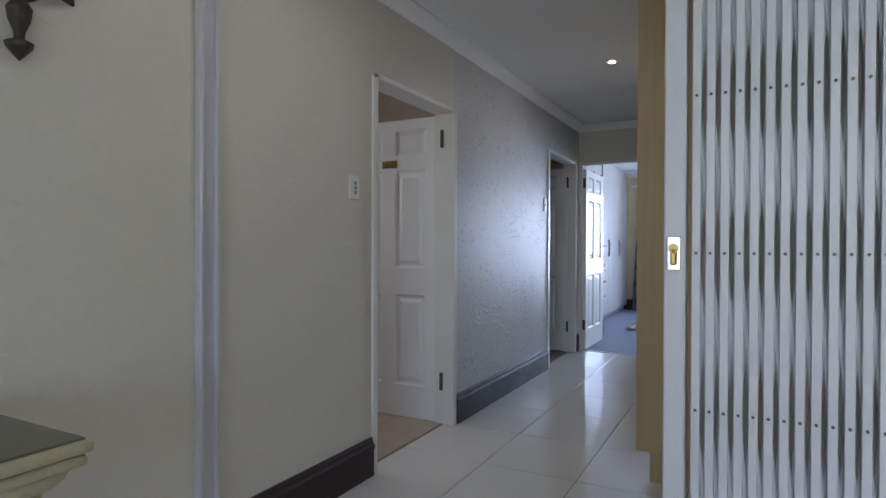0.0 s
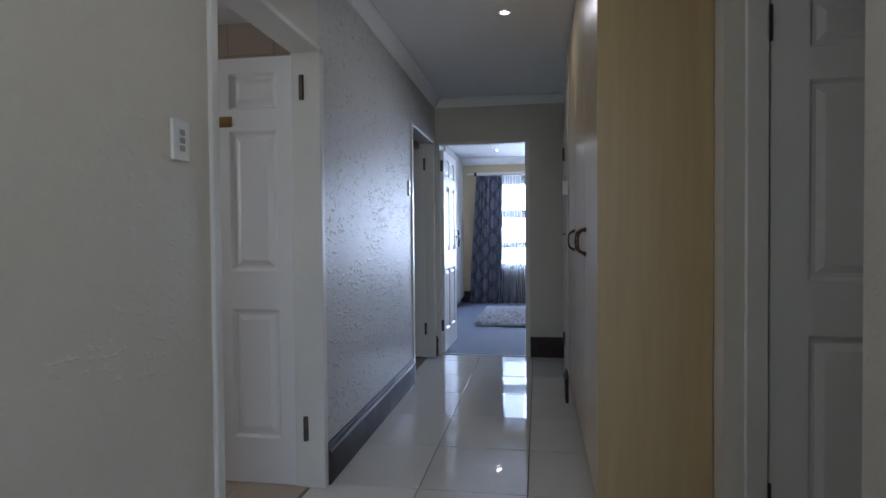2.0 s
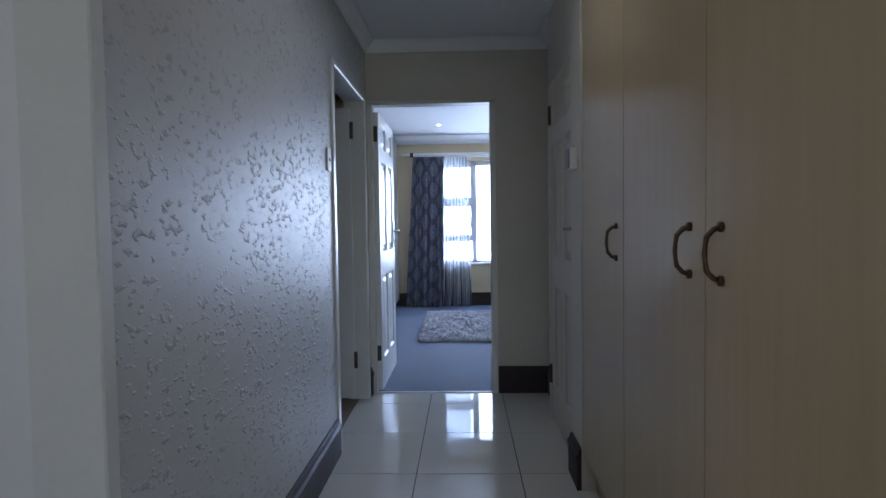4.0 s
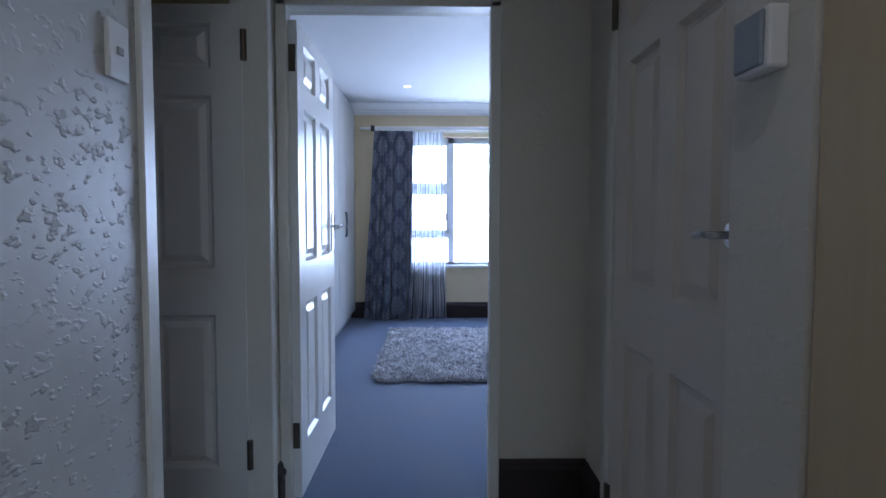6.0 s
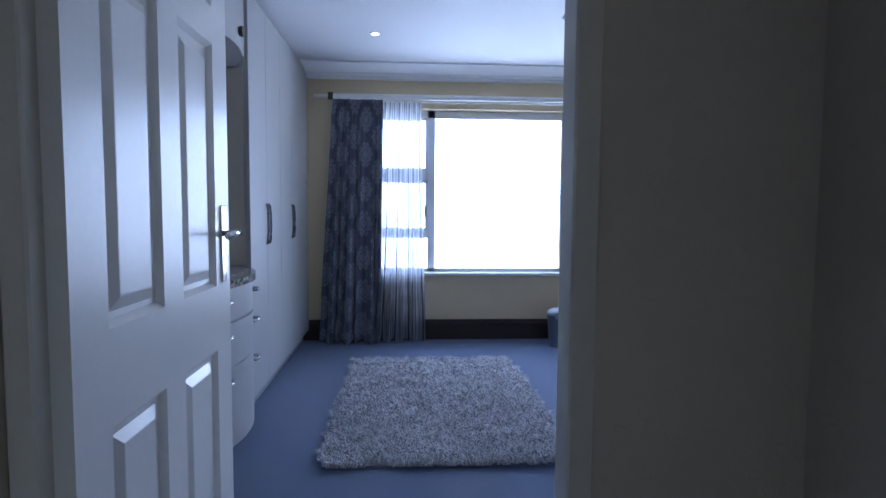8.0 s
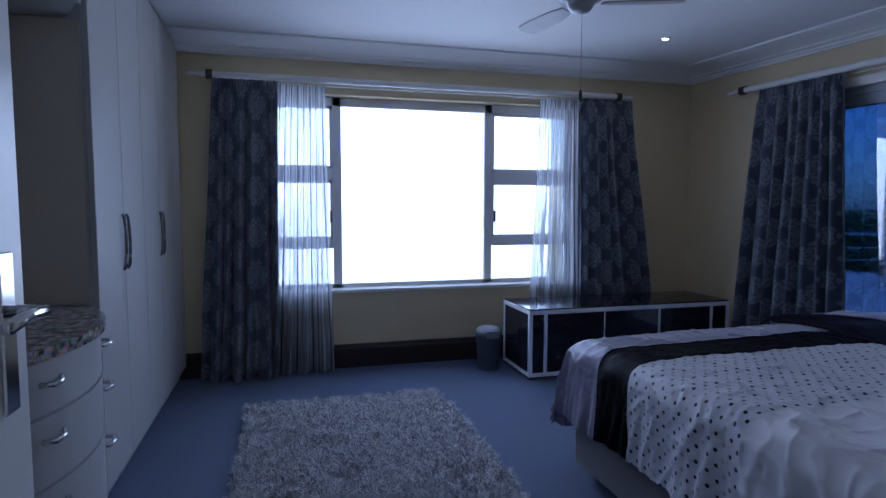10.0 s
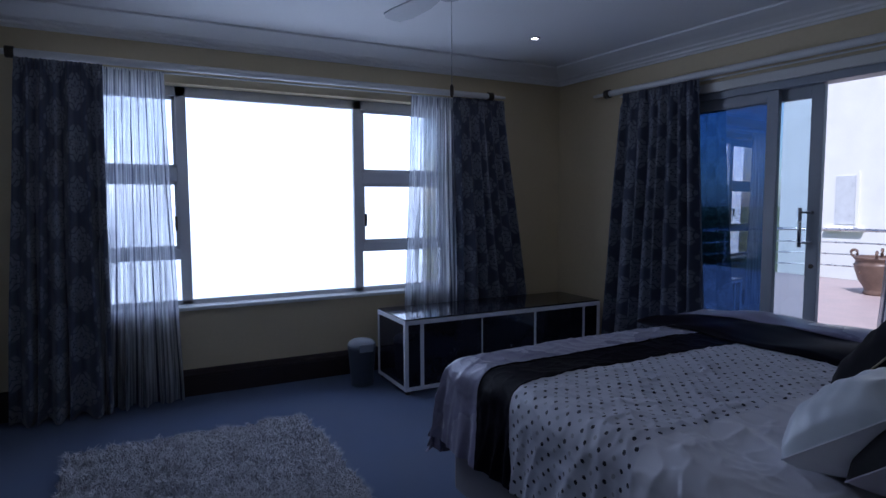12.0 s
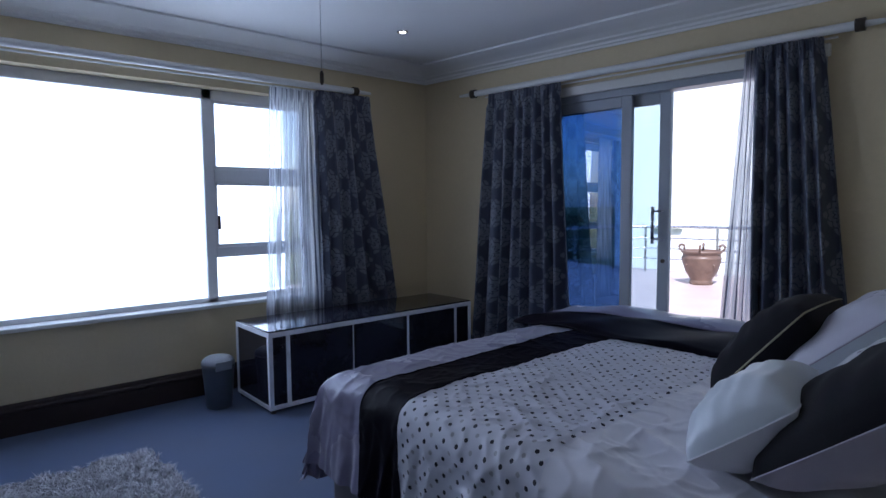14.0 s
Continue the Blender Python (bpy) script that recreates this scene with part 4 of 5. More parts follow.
skewed(curtain("curtain", "blue-grey damask curtain covering the fixed leaf of the sliding door", "y", XR - 0.085, (10.02, 10.70), (9.92, 10.87), 0.012, ZT, 8, 0.052, M_DAMASK, 5, 1.3))
skewed(curtain("curtain", "blue-grey damask curtain gathered beside the terrace opening", "y", XR - 0.085, (8.41, 8.74), (8.19, 8.74), 0.012, ZT, 6, 0.050, M_DAMASK, 6, 0.85))
skewed(curtain("voile_curtain", "pale voile drawn back at the terrace opening", "y", XR - 0.055, (8.70, 8.80), (8.66, 8.95), 0.015, ZT - 0.005, 5, 0.016, M_SHEER, 7, 0.5, 0.0))


def curtain_rod(along, centre, a, b, z, label, reach=0.13):
    root = thing("curtain_rod", label, "curtain rod")
    p = (lambda s, dz=0.0, off=0.0: (s, centre + off, z + dz)) if along == "x" else (lambda s, dz=0.0, off=0.0: (centre + off, s, z + dz))
    part("pole", cyl(bmesh.new(), p(a), p(b), 0.024, n=20), M_PAINT, root, "white painted pole", smooth=False)
    part("voile_rail", cyl(bmesh.new(), p(a + 0.1, -0.035, 0.035), p(b - 0.1, -0.035, 0.035), 0.006, n=10), M_PAINT, root)
    for s, d in ((a, -1), (b, 1)):
        part("ring", cyl(bmesh.new(), p(s - 0.022), p(s + 0.022), 0.034, n=20), M_DARKMETAL, root, "dark bracket ring")
        part("finial", cyl(bmesh.new(), p(s + d * 0.02), p(s + d * 0.15), 0.018, 0.010, n=14), M_PAINT, root, "white tapered finial")
        bb = bmesh.new()
        tube(bb, [p(s, 0.0, 0.02), p(s, 0.0, reach)], 0.009, 8)
        part("bracket", bb, M_DARKMETAL, root)
    return root


curtain_rod("x", YW - 0.125, -1.45, 1.83, 2.232, "white curtain pole with dark rings above the window")
skewed(curtain_rod("y", XR - 0.07, 8.25, 10.865, 2.232, "white curtain pole with dark rings above the sliding door", 0.075))


# ---------------------------------------------------------------- bedroom things
def wardrobe():
    root = thing("wardrobe", "tall white melamine wardrobe with four slim-handled doors", "wardrobe")
    part("body", bx(-2.37, -1.700, 9.51, YW - 0.01, 0.10, H - 0.012), M_MELAMINE, root)
    part("plinth", bx(-2.37, -1.730, 9.51, YW - 0.01, 0.004, 0.10), M_BIN_LID, root)
    for i in range(4):
        y0 = 9.512 + i * 0.41
        dr = part("door", bx(-1.699, -1.677, y0, y0 + 0.407, 0.10, H - 0.03, 0.002), M_MELAMINE, root)
        hy = y0 + (0.375 if i % 2 == 0 else 0.032)
        b = bmesh.new()
        tube(b, [(-1.677, hy, 1.00), (-1.667, hy, 1.015), (-1.662, hy, 1.07), (-1.661, hy, 1.13), (-1.662, hy, 1.19), (-1.667, hy, 1.245), (-1.677, hy, 1.26)], 0.0075, 8)
        part("handle", b, M_DARKSTEEL, dr, "slim curved dark steel handle", smooth=True)
    part("side_panel", bx(-2.362, -1.707, 9.5005, 9.509, 0.905, 2.025), M_CREAM_DOOR, root, "cream side panel in the niche")
    part("filler_panel", bx(-1.699, -1.679, 11.154, YW - 0.012, 0.10, H - 0.03, 0.002), M_MELAMINE, root)
    return root


wardrobe()


def bow(bm, yc, half, x_end, sag, z0, z1, back, over=0.0, n=24):
    """A slab with a bowed front edge towards +x."""
    R = (half * half + sag * sag) / (2 * sag)
    front = []
    for i in range(n + 1):
        yy = -half + 2 * half * i / n
        front.append((x_end + sag - R + math.sqrt(max(0, R * R - yy * yy)) + over, yc + yy))
    outline = [(back, yc - half)] + front + [(back, yc + half)]
    lo = [bm.verts.new((x, y, z0)) for x, y in outline]
    hi = [bm.verts.new((x, y, z1)) for x, y in outline]
    k = len(outline)
    for i in range(k):
        bm.faces.new((lo[i], lo[(i + 1) % k], hi[(i + 1) % k], hi[i]))
    bm.faces.new(lo[::-1]), bm.faces.new(hi)
    bmesh.ops.recalc_face_normals(bm, faces=bm.faces)
    return bm


def dresser():
    yc, half = 9.002, 0.492
    root = thing("dresser", "white bow-fronted dresser with a speckled granite top", "dresser")
    part("body", bow(bmesh.new(), yc, half, -1.755, 0.17, 0.10, 0.865, -2.37), M_MELAMINE, root)
    part("plinth", bow(bmesh.new(), yc, half - 0.02, -1.835, 0.17, 0.004, 0.10, -2.37), M_BIN_LID, root)
    part("granite_top", bow(bmesh.new(), yc, half, -1.725, 0.18, 0.866, 0.90, -2.37), M_GRANITE, root, "speckled grey granite top")
    for z0, z1 in ((0.705, 0.858), (0.495, 0.695), (0.105, 0.485)):
        dr = part("drawer", bow(bmesh.new(), yc, half - 0.004, -1.735, 0.17, z0, z1, -2.0), M_MELAMINE, root)
        for hy in (yc + 0.24, yc - 0.24):
            hz = z1 - 0.06
            b = bmesh.new()
            x = -1.735 + 0.17 - 0.035
            tube(b, [(x - 0.01, hy - 0.05, hz), (x + 0.025, hy - 0.045, hz), (x + 0.03, hy, hz), (x + 0.018, hy + 0.045, hz), (x - 0.03, hy + 0.05, hz)], 0.008, 8)
            part("handle", b, M_CHROME, dr, "small chrome bow handle", smooth=True)
    return root


dresser()


def overhead_cupboard():
    yc, half = 9.005, 0.495
    root = thing("overhead_cupboard", "white overhead cupboard with a curved valance above the dresser", "cupboard")
    part("body", bx(-2.37, -1.715, yc - half, yc + half, 2.08, H - 0.012), M_MELAMINE, root)
    part("valance", bow(bmesh.new(), yc, half, -1.755, 0.15, 2.03, 2.08, -2.37), M_MELAMINE, root)
    for k in range(2):
        y0 = yc - half + k * half
        dr = part("door", bx(-1.714, -1.693, y0 + 0.002, y0 + half - 0.002, 2.085, H - 0.03, 0.002), M_MELAMINE, root)
        hy = yc + (-0.05 if k == 0 else 0.40)
        part("knob", cyl(bmesh.new(), (-1.693, hy, 2.2), (-1.670, hy, 2.2), 0.026, 0.03, 18), M_DARKMETAL, dr, "dark round knob")
    part("back_panel", bx(-2.378, -2.365, yc - half, yc + half, 0.90, 2.03), M_CREAM_DOOR, root, "cream back panel of the niche")
    return root


overhead_cupboard()
root = thing("corner_wardrobe", "tall white melamine wardrobe behind the open door", "wardrobe")
part("body", bx(-2.37, -1.700, YB + 0.01, 8.505, 0.004, H - 0.012), M_MELAMINE, root)
for k in range(3):
    part("door", bx(-1.699, -1.677, YB + 0.012 + k * 0.455, YB + 0.012 + k * 0.455 + 0.452, 0.10, H - 0.03, 0.002), M_MELAMINE, root)


def low_cabinet():
    root = thing("low_cabinet", "low black-glass cabinet edged in silver aluminium under the window", "cabinet")
    x0, x1, y0, y1, zt = 0.775, 2.53, 10.78, 11.31, 0.538
    e = 0.028
    part("body", bx(x0 + 0.012, x1 - 0.012, y0 + 0.014, y1 - 0.012, 0.05, zt - 0.02), M_SHADOWGAP, root)
    part("top", bx(x0 + 0.004, x1 - 0.004, y0 + 0.004, y1 - 0.004, zt - 0.008, zt + 0.002, 0.002), M_BLACKGLASS, root, "glossy black glass top")
    b = bmesh.new()
    for za, zb in ((0.03, 0.03 + e), (zt - 0.012 - e, zt - 0.009)):
        for q in ((x0, x1, y0, y0 + e), (x0, x1, y1 - e, y1), (x0, x0 + e, y0 + e, y1 - e), (x1 - e, x1, y0 + e, y1 - e)):
            box(b, q[0], q[1], q[2], q[3], za, zb, 0.002)
    part("rail_frame", b, M_ALU, root, "silver aluminium rails")
    posts = [x0, x0 + 0.12, x0 + 0.62, x0 + 1.095, x0 + 1.575, x1 - e]
    for i, px in enumerate(posts):
        w = (e, e, 0.008, 0.020, 0.024, e)[i]
        part("post", bx(px, px + w, y0 + (0.0 if i in (0, 5) else 0.003), y0 + e, 0.03 + e, zt - 0.012 - e, 0.002), M_ALU, root)
    for px in (x0, x1 - e):
        part("post", bx(px, px + e, y1 - e, y1, 0.03 + e, zt - 0.012 - e, 0.002), M_ALU, root)
    for a, b2 in zip(posts, posts[1:]):
        part("glass_panel", bx(a + e * 0.9, b2, y0 + 0.008, y0 + 0.0135, 0.058, zt - 0.041), M_BLACKGLASS, root, "black glass panel")
    for xx in (x0 + 0.006, x1 - 0.0115):
        part("glass_panel", bx(xx, xx + 0.0055, y0 + e, y1 - e, 0.058, zt - 0.041), M_BLACKGLASS, root, "black glass panel")
    for px in (x0 + 0.03, x1 - 0.03):
        for py in (y0 + 0.03, y1 - 0.03):
            part("foot", cyl(bmesh.new(), (px, py, 0.004), (px, py, 0.031), 0.018), M_DARKMETAL, root)
    return root


low_cabinet()


def waste_bin():
    root = thing("waste_bin", "small grey plastic bin with a swing lid", "bin", pose(0.60, 11.18, 0.004))
    part("body", lathe(bmesh.new(), [(0.075, 0), (0.082, 0.006), (0.100, 0.26), (0.103, 0.27), (0.103, 0.285)], 28), M_BIN, root, smooth=True)
    part("lid", lathe(bmesh.new(), [(0.104, 0.286), (0.105, 0.30), (0.098, 0.318), (0.075, 0.336), (0.04, 0.345), (0.01, 0.347)], 28), M_BIN_LID, root, "pale grey domed lid", smooth=True)
    b = bx(-0.055, 0.055, -0.106, -0.092, 0.262, 0.322, 0.006, 2)
    part("flap", b, M_BIN_LID, root, "pale swing flap")
    return root


waste_bin()


def rug():
    rng = np.random.default_rng(5)
    x0, x1, y0, y1 = -1.195, 0.065, 8.76, 10.69
    root = thing("rug", "pale grey shaggy rug lying on the blue carpet", "rug")
    part("backing", bx(x0 + 0.02, x1 - 0.02, y0 + 0.02, y1 - 0.02, 0.0045, 0.014), surf("rug_backing", (0.22, 0.22, 0.25), 0.95, 0.2, 8, 120, 0.6, 0.004), root)
    n, clumps = 52000, 2600
    cx, cy, ca = rng.uniform(x0, x1, clumps), rng.uniform(y0, y1, clumps), rng.uniform(0, 6.283, clumps)
    pick = rng.integers(0, clumps, n)
    px = np.clip(cx[pick] + rng.normal(0, 0.016, n), x0, x1)
    py = np.clip(cy[pick] + rng.normal(0, 0.016, n), y0, y1)
    ang = ca[pick] + rng.normal(0, 0.55, n)
    lean, hgt, w = rng.uniform(0.012, 0.042, n), rng.uniform(0.016, 0.044, n), rng.uniform(0.0018, 0.0042, n)
    side = rng.uniform(0, 6.283, n)
    dx, dy = np.cos(side) * w, np.sin(side) * w
    base = np.stack([px, py, np.full(n, 0.012)], 1)
    off = np.stack([dx, dy, np.zeros(n)], 1)
    midp = base + np.stack([np.cos(ang) * lean * 0.35, np.sin(ang) * lean * 0.35, hgt * 0.7], 1)
    tip = base + np.stack([np.cos(ang) * lean * 1.3, np.sin(ang) * lean * 1.3, hgt * 0.95], 1)
    v = np.stack([base - off, base + off, midp + off * 0.8, midp - off * 0.8, tip], 1).reshape(-1, 3)
    i = np.arange(n) * 5
    quads = np.stack([i, i + 1, i + 2, i + 3], 1).tolist()
    tris = np.stack([i + 3, i + 2, i + 4], 1).tolist()
    me = bpy.data.meshes.new("pile")
    me.from_pydata(v.tolist(), [], quads + tris)
    me.materials.append(M_TUFT)
    ob = new("shag_top", me)
    ob.parent = root
    tagged(ob, "pale grey shaggy pile", kind="stuff")
    return root


rug()


# the bed: head at the back wall, foot towards the window
BX0, BX1, BY0, BY1, BZ = 0.40, 2.20, 7.20, 9.40, 0.662


def bed():
    root = thing("bed", "wide bed with a mauve fabric base and a thick mattress", "bed")
    part("base", bx(BX0 + 0.01, BX1 - 0.01, BY0, BY1 - 0.01, 0.05, 0.33, 0.02, 3), M_BEDBASE, root, "mauve fabric-covered base")
    part("mattress", bx(BX0, BX1, BY0, BY1, 0.331, BZ - 0.03, 0.05, 4), M_MATTRESS, root)
    for x in (BX0 + 0.1, BX1 - 0.1):
        for y in (BY0 + 0.12, BY1 - 0.12):
            part("foot", cyl(bmesh.new(), (x, y, 0.004), (x, y, 0.052), 0.03, n=14), M_DARKMETAL, root)
    return root


bed()


def duvet_cover():
    """One cloth of four sewn panels over the bed, hanging down both sides and over the foot."""
    root = thing("duvet_cover", "rumpled white dotted duvet cover with dark and lilac bands", "duvet")
    W, R, drop, foot = BX1 - BX0, 0.085, 0.37, 0.40
    half = W / 2 + 0.012
    flat = half - R
    side = flat + R * math.pi / 2 + drop - R
    mid = (BX0 + BX1) / 2

    def bend(d, a):
        """Arc length d past the middle -> out and down, round an edge of radius R that begins at a."""
        if d <= a:
            return d, 0.0
        q = (d - a) / R
        if q < math.pi / 2:
            return a + R * math.sin(q), R * (1 - math.cos(q))
        return a + R, R + d - a - R * math.pi / 2

    def ridge(x, y, z, sharp=4):
        return max(0.0, 1 - abs(noise.noise((x, y, z))) * 2.6) ** sharp

    def fn(s, y):
        sg = -1 if s < 0 else 1
        px, dx = bend(abs(s), flat)
        hang = max(0.0, min(1.0, (dx - 0.03) / (drop - 0.03)))
        if sg < 0:
            y -= 0.06 * hang
        py, dy = bend(y, BY1 - R + 0.012)
        hf = max(0.0, min(1.0, (dy - 0.03) / foot))
        z = -((dx ** 4 + dy ** 4) ** 0.25)
        # small creases on the top, upright folds on the hanging parts
        crease = 0.005 * ridge(s * 2.6 + y * 1.6, y * 3.4 - s * 1.1, 3.0) + 0.0045 * ridge(s * 6.5 - y * 3, y * 4.2 + s * 3.0, 9.0) + 0.004 * ridge(s * 13 + y * 5, y * 11 - s * 6, 5.0, 3)
        crease *= 0.8 + 0.6 * max(0.0, min(1.0, (9.0 - y) / 0.3))
        # gathers that run across the seam between the dotted and the plain cloth
        crease += 0.016 * math.exp(-((y - 8.17) / 0.15) ** 2) * ridge(s * 6.5 + 0.6 * math.sin(5 * y), y * 0.9, 12.0, 2)
        crease += 0.007 * noise.noise((s * 3.2, y * 3.2, 1.0)) + 0.003 * noise.noise((s * 9, y * 9, 2.0))
        fold = noise.noise((y * 9.0, s * 1.2, 7.0)) + 0.6 * noise.noise((y * 21.0, s * 2.0, 4.0)) + 0.45 * ridge(y * 7.0 + s * 1.5, s * 2.2, 6.0, 3)
        fold_f = noise.noise((s * 9.0, 2.0, y)) + 0.5 * ridge(s * 7.0, y * 2.0, 8.0, 3)
        out = hang * (0.045 + 0.030 * fold) + (0.4 + 0.6 * (1 - hang)) * crease * min(1.0, dx / R)
        outf = 0.055 * math.sin(2.3 * hf) + hf * 0.025 * fold_f + crease * 0.5 * min(1.0, dy / R)
        corner = min(hang, hf)
        out += 0.012 * corner
        outf += 0.012 * corner
        puff = 0.016 * max(0.0, math.cos(s / half * 1.45)) * (1 - hf)
        flatness = max(0.0, 1 - max(dx, dy) / R)
        return (mid + sg * (px + out), py + outf, BZ + z + puff + crease * flatness)

    panels = (("white_panel", 7.35, 8.30, M_SATIN_WHITE, "crumpled white cotton"), ("dotted_panel", 8.30, 8.91, M_DOTS, "white cotton printed with dark and grey dots"),
              ("dark_band", 8.91, 9.13, M_DARKBAND, "dark plum pleated satin"), ("lilac_panel", 9.13, 9.84, M_LILAC, "lilac-grey satin hanging over the foot"))
    for nm, ya, yb, mat, lab in panels:
        grid_mesh(nm, lambda u, v: fn((2 * u - 1) * side, ya + (yb - ya) * v), 330, max(30, int((yb - ya) * 150)), mat, root, 0.0, lambda u, v: (u * 2 * side, v * (yb - ya)), lab)
    for nm, y in (("seam", 8.91), ("seam", 9.13)):
        def welt(u, w):
            x, yy, z = fn((2 * u - 1) * side, y)
            return (x, yy + 0.003 * math.cos(6.283 * w), z + 0.0015 + 0.003 * math.sin(6.283 * w))
        grid_mesh(nm, welt, 330, 6, M_DARKBAND, root)
    return root


duvet_cover()


def duvet_fold():
    """A thick folded border that lies along the side of the bed next to the terrace."""
    root = thing("folded_duvet", "dark and lilac duvet border folded along the bed's edge", "duvet")
    prof = [(1.66, BZ + 0.022), (1.68, BZ + 0.036), (1.74, BZ + 0.044), (1.86, BZ + 0.050), (1.95, BZ + 0.056), (1.985, BZ + 0.060)]
    prof2 = [(1.98, BZ + 0.062), (2.06, BZ + 0.078), (2.13, BZ + 0.084), (2.20, BZ + 0.070), (2.245, BZ + 0.03), (2.255, BZ - 0.08), (2.265, BZ - 0.22), (2.275, BZ - 0.36)]

    def make(pr, seed):
        def fn(u, v):
            k = u * (len(pr) - 1)
            i = min(int(k), len(pr) - 2)
            f = k - i
            y = 7.75 + (9.52 - 7.75) * v
            x = pr[i][0] * (1 - f) + pr[i + 1][0] * f + 0.012 * math.sin(9 * y + seed)
            top = BZ + 0.018
            z = pr[i][1] * (1 - f) + pr[i + 1][1] * f
            ease = math.sin(min(1.0, (1 - v) / 0.28, v / 0.12) * math.pi / 2)
            z = (top + (z - top) * ease if z > top else z) + 0.006 * math.sin(13 * y + 5 * u + seed) + 0.008 * noise.noise((x * 8, y * 5, seed))
            return (x, y, z)
        return fn

    grid_mesh("dark_border", make(prof, 1), 24, 70, M_DARKBAND, root, 0.012, None, "dark plum satin border")
    grid_mesh("lilac_border", make(prof2, 1), 24, 70, M_LILAC, root, 0.012, None, "lilac-grey satin border")
    return root


duvet_fold()


def cushion(name, label, m, w, h, t, mat, seed=1, piping=None, band=None, n=34, category="cushion", plain=None):
    """Soft cushion, w wide and h high in local xy, t thick along z."""
    rng = random.Random(seed)
    ph = [rng.uniform(0, 6.28) for _ in range(5)]
    root = thing(name, label, category, m)

    def side(sgn):
        def fn(u, v):
            a, b = 2 * u - 1, 2 * v - 1
            pinch = 1 - 0.03 * (1 - a * a) * abs(b) ** 3
            pinch2 = 1 - 0.03 * (1 - b * b) * abs(a) ** 3
            body = ((1 - abs(a) ** 2.6) * (1 - abs(b) ** 2.6)) ** 0.5
            wr = 0.004 * math.sin(9 * a + 5 * b + ph[0]) * body + 0.003 * math.sin(17 * b - 6 * a + ph[1]) * body
            soft_corner = 1 - 0.09 * (a * b) ** 2
            return (a * w / 2 * pinch2 * soft_corner, b * h / 2 * pinch * soft_corner, sgn * (body * t / 2 + wr))
        return fn

    for sgn, nm in ((1, "back_cover"), (-1, "front_cover")):
        mt = mat if not isinstance(mat, tuple) else mat[0 if sgn > 0 else 1]
        f0 = side(sgn)
        if (band or plain) and sgn < 0:
            cut = 0.40 if band else 0.25
            grid_mesh("dark_band" if band else "plain_panel", lambda u, v: f0(u * cut, v), n // 2 + 1, n, band or plain, root, 0.0, lambda u, v: (u * w * cut, v * h), "dark plum band" if band else "pale lilac satin")
            grid_mesh(nm, lambda u, v: f0(cut + u * (1 - cut), v), n // 2 + 1, n, mt, root, 0.0, lambda u, v: ((cut + u * (1 - cut)) * w, v * h))
        else:
            grid_mesh(nm, f0, n, n, mt, root, 0.0, lambda u, v: (u * w, v * h))
    if piping:
        pts = []
        f = side(1)
        for k in range(40):
            q = k / 10
            u, v = ((q, 0), (1, q - 1), (3 - q, 1), (0, 4 - q))[int(q)]
            x, y, _ = f(u, v)
            pts.append((x, y, 0))
        pts.append(pts[0])
        part("piping", tube(bmesh.new(), pts, 0.0028, 6), piping, root, smooth=True)
    return root


cushion("pillow", "pillow with dotted, dark and mauve stripes propped at the head", pose(0.93, 7.66, 0.87, 140, 0, -2), 0.80, 0.52, 0.25, (M_MAUVE, M_DOTS_BIG), 21, M_MAUVE, band=M_BLACKVELVET, category="pillow")
cushion("pillow", "dotted pillow leaning against the bed's head", pose(1.42, 7.44, 0.95, 122, 0, 4), 0.72, 0.50, 0.18, (M_MAUVE, M_DOTS_BIG), 22, category="pillow")
cushion("pillow", "pale lilac satin pillow with a row of dots", pose(1.33, 7.83, 0.915, 138, 0, -3), 0.62, 0.44, 0.20, (M_SATIN_BLUE, M_DOTS_LILAC), 23, M_MAUVE, category="pillow", plain=M_PALE_LILAC)
cushion("cushion", "black cushion with cream piping", pose(1.22, 8.03, 0.872, 130, 0, 0), 0.38, 0.42, 0.20, M_BLACKVELVET, 24, M_TABLE_EDGE)
cushion("cushion", "pale blue satin cushion with a piped edge", pose(0.77, 7.92, 0.80, 142, 0, 10), 0.42, 0.30, 0.20, (M_SATIN_WHITE, M_SATIN_BLUE), 25, M_SATIN_WHITE)



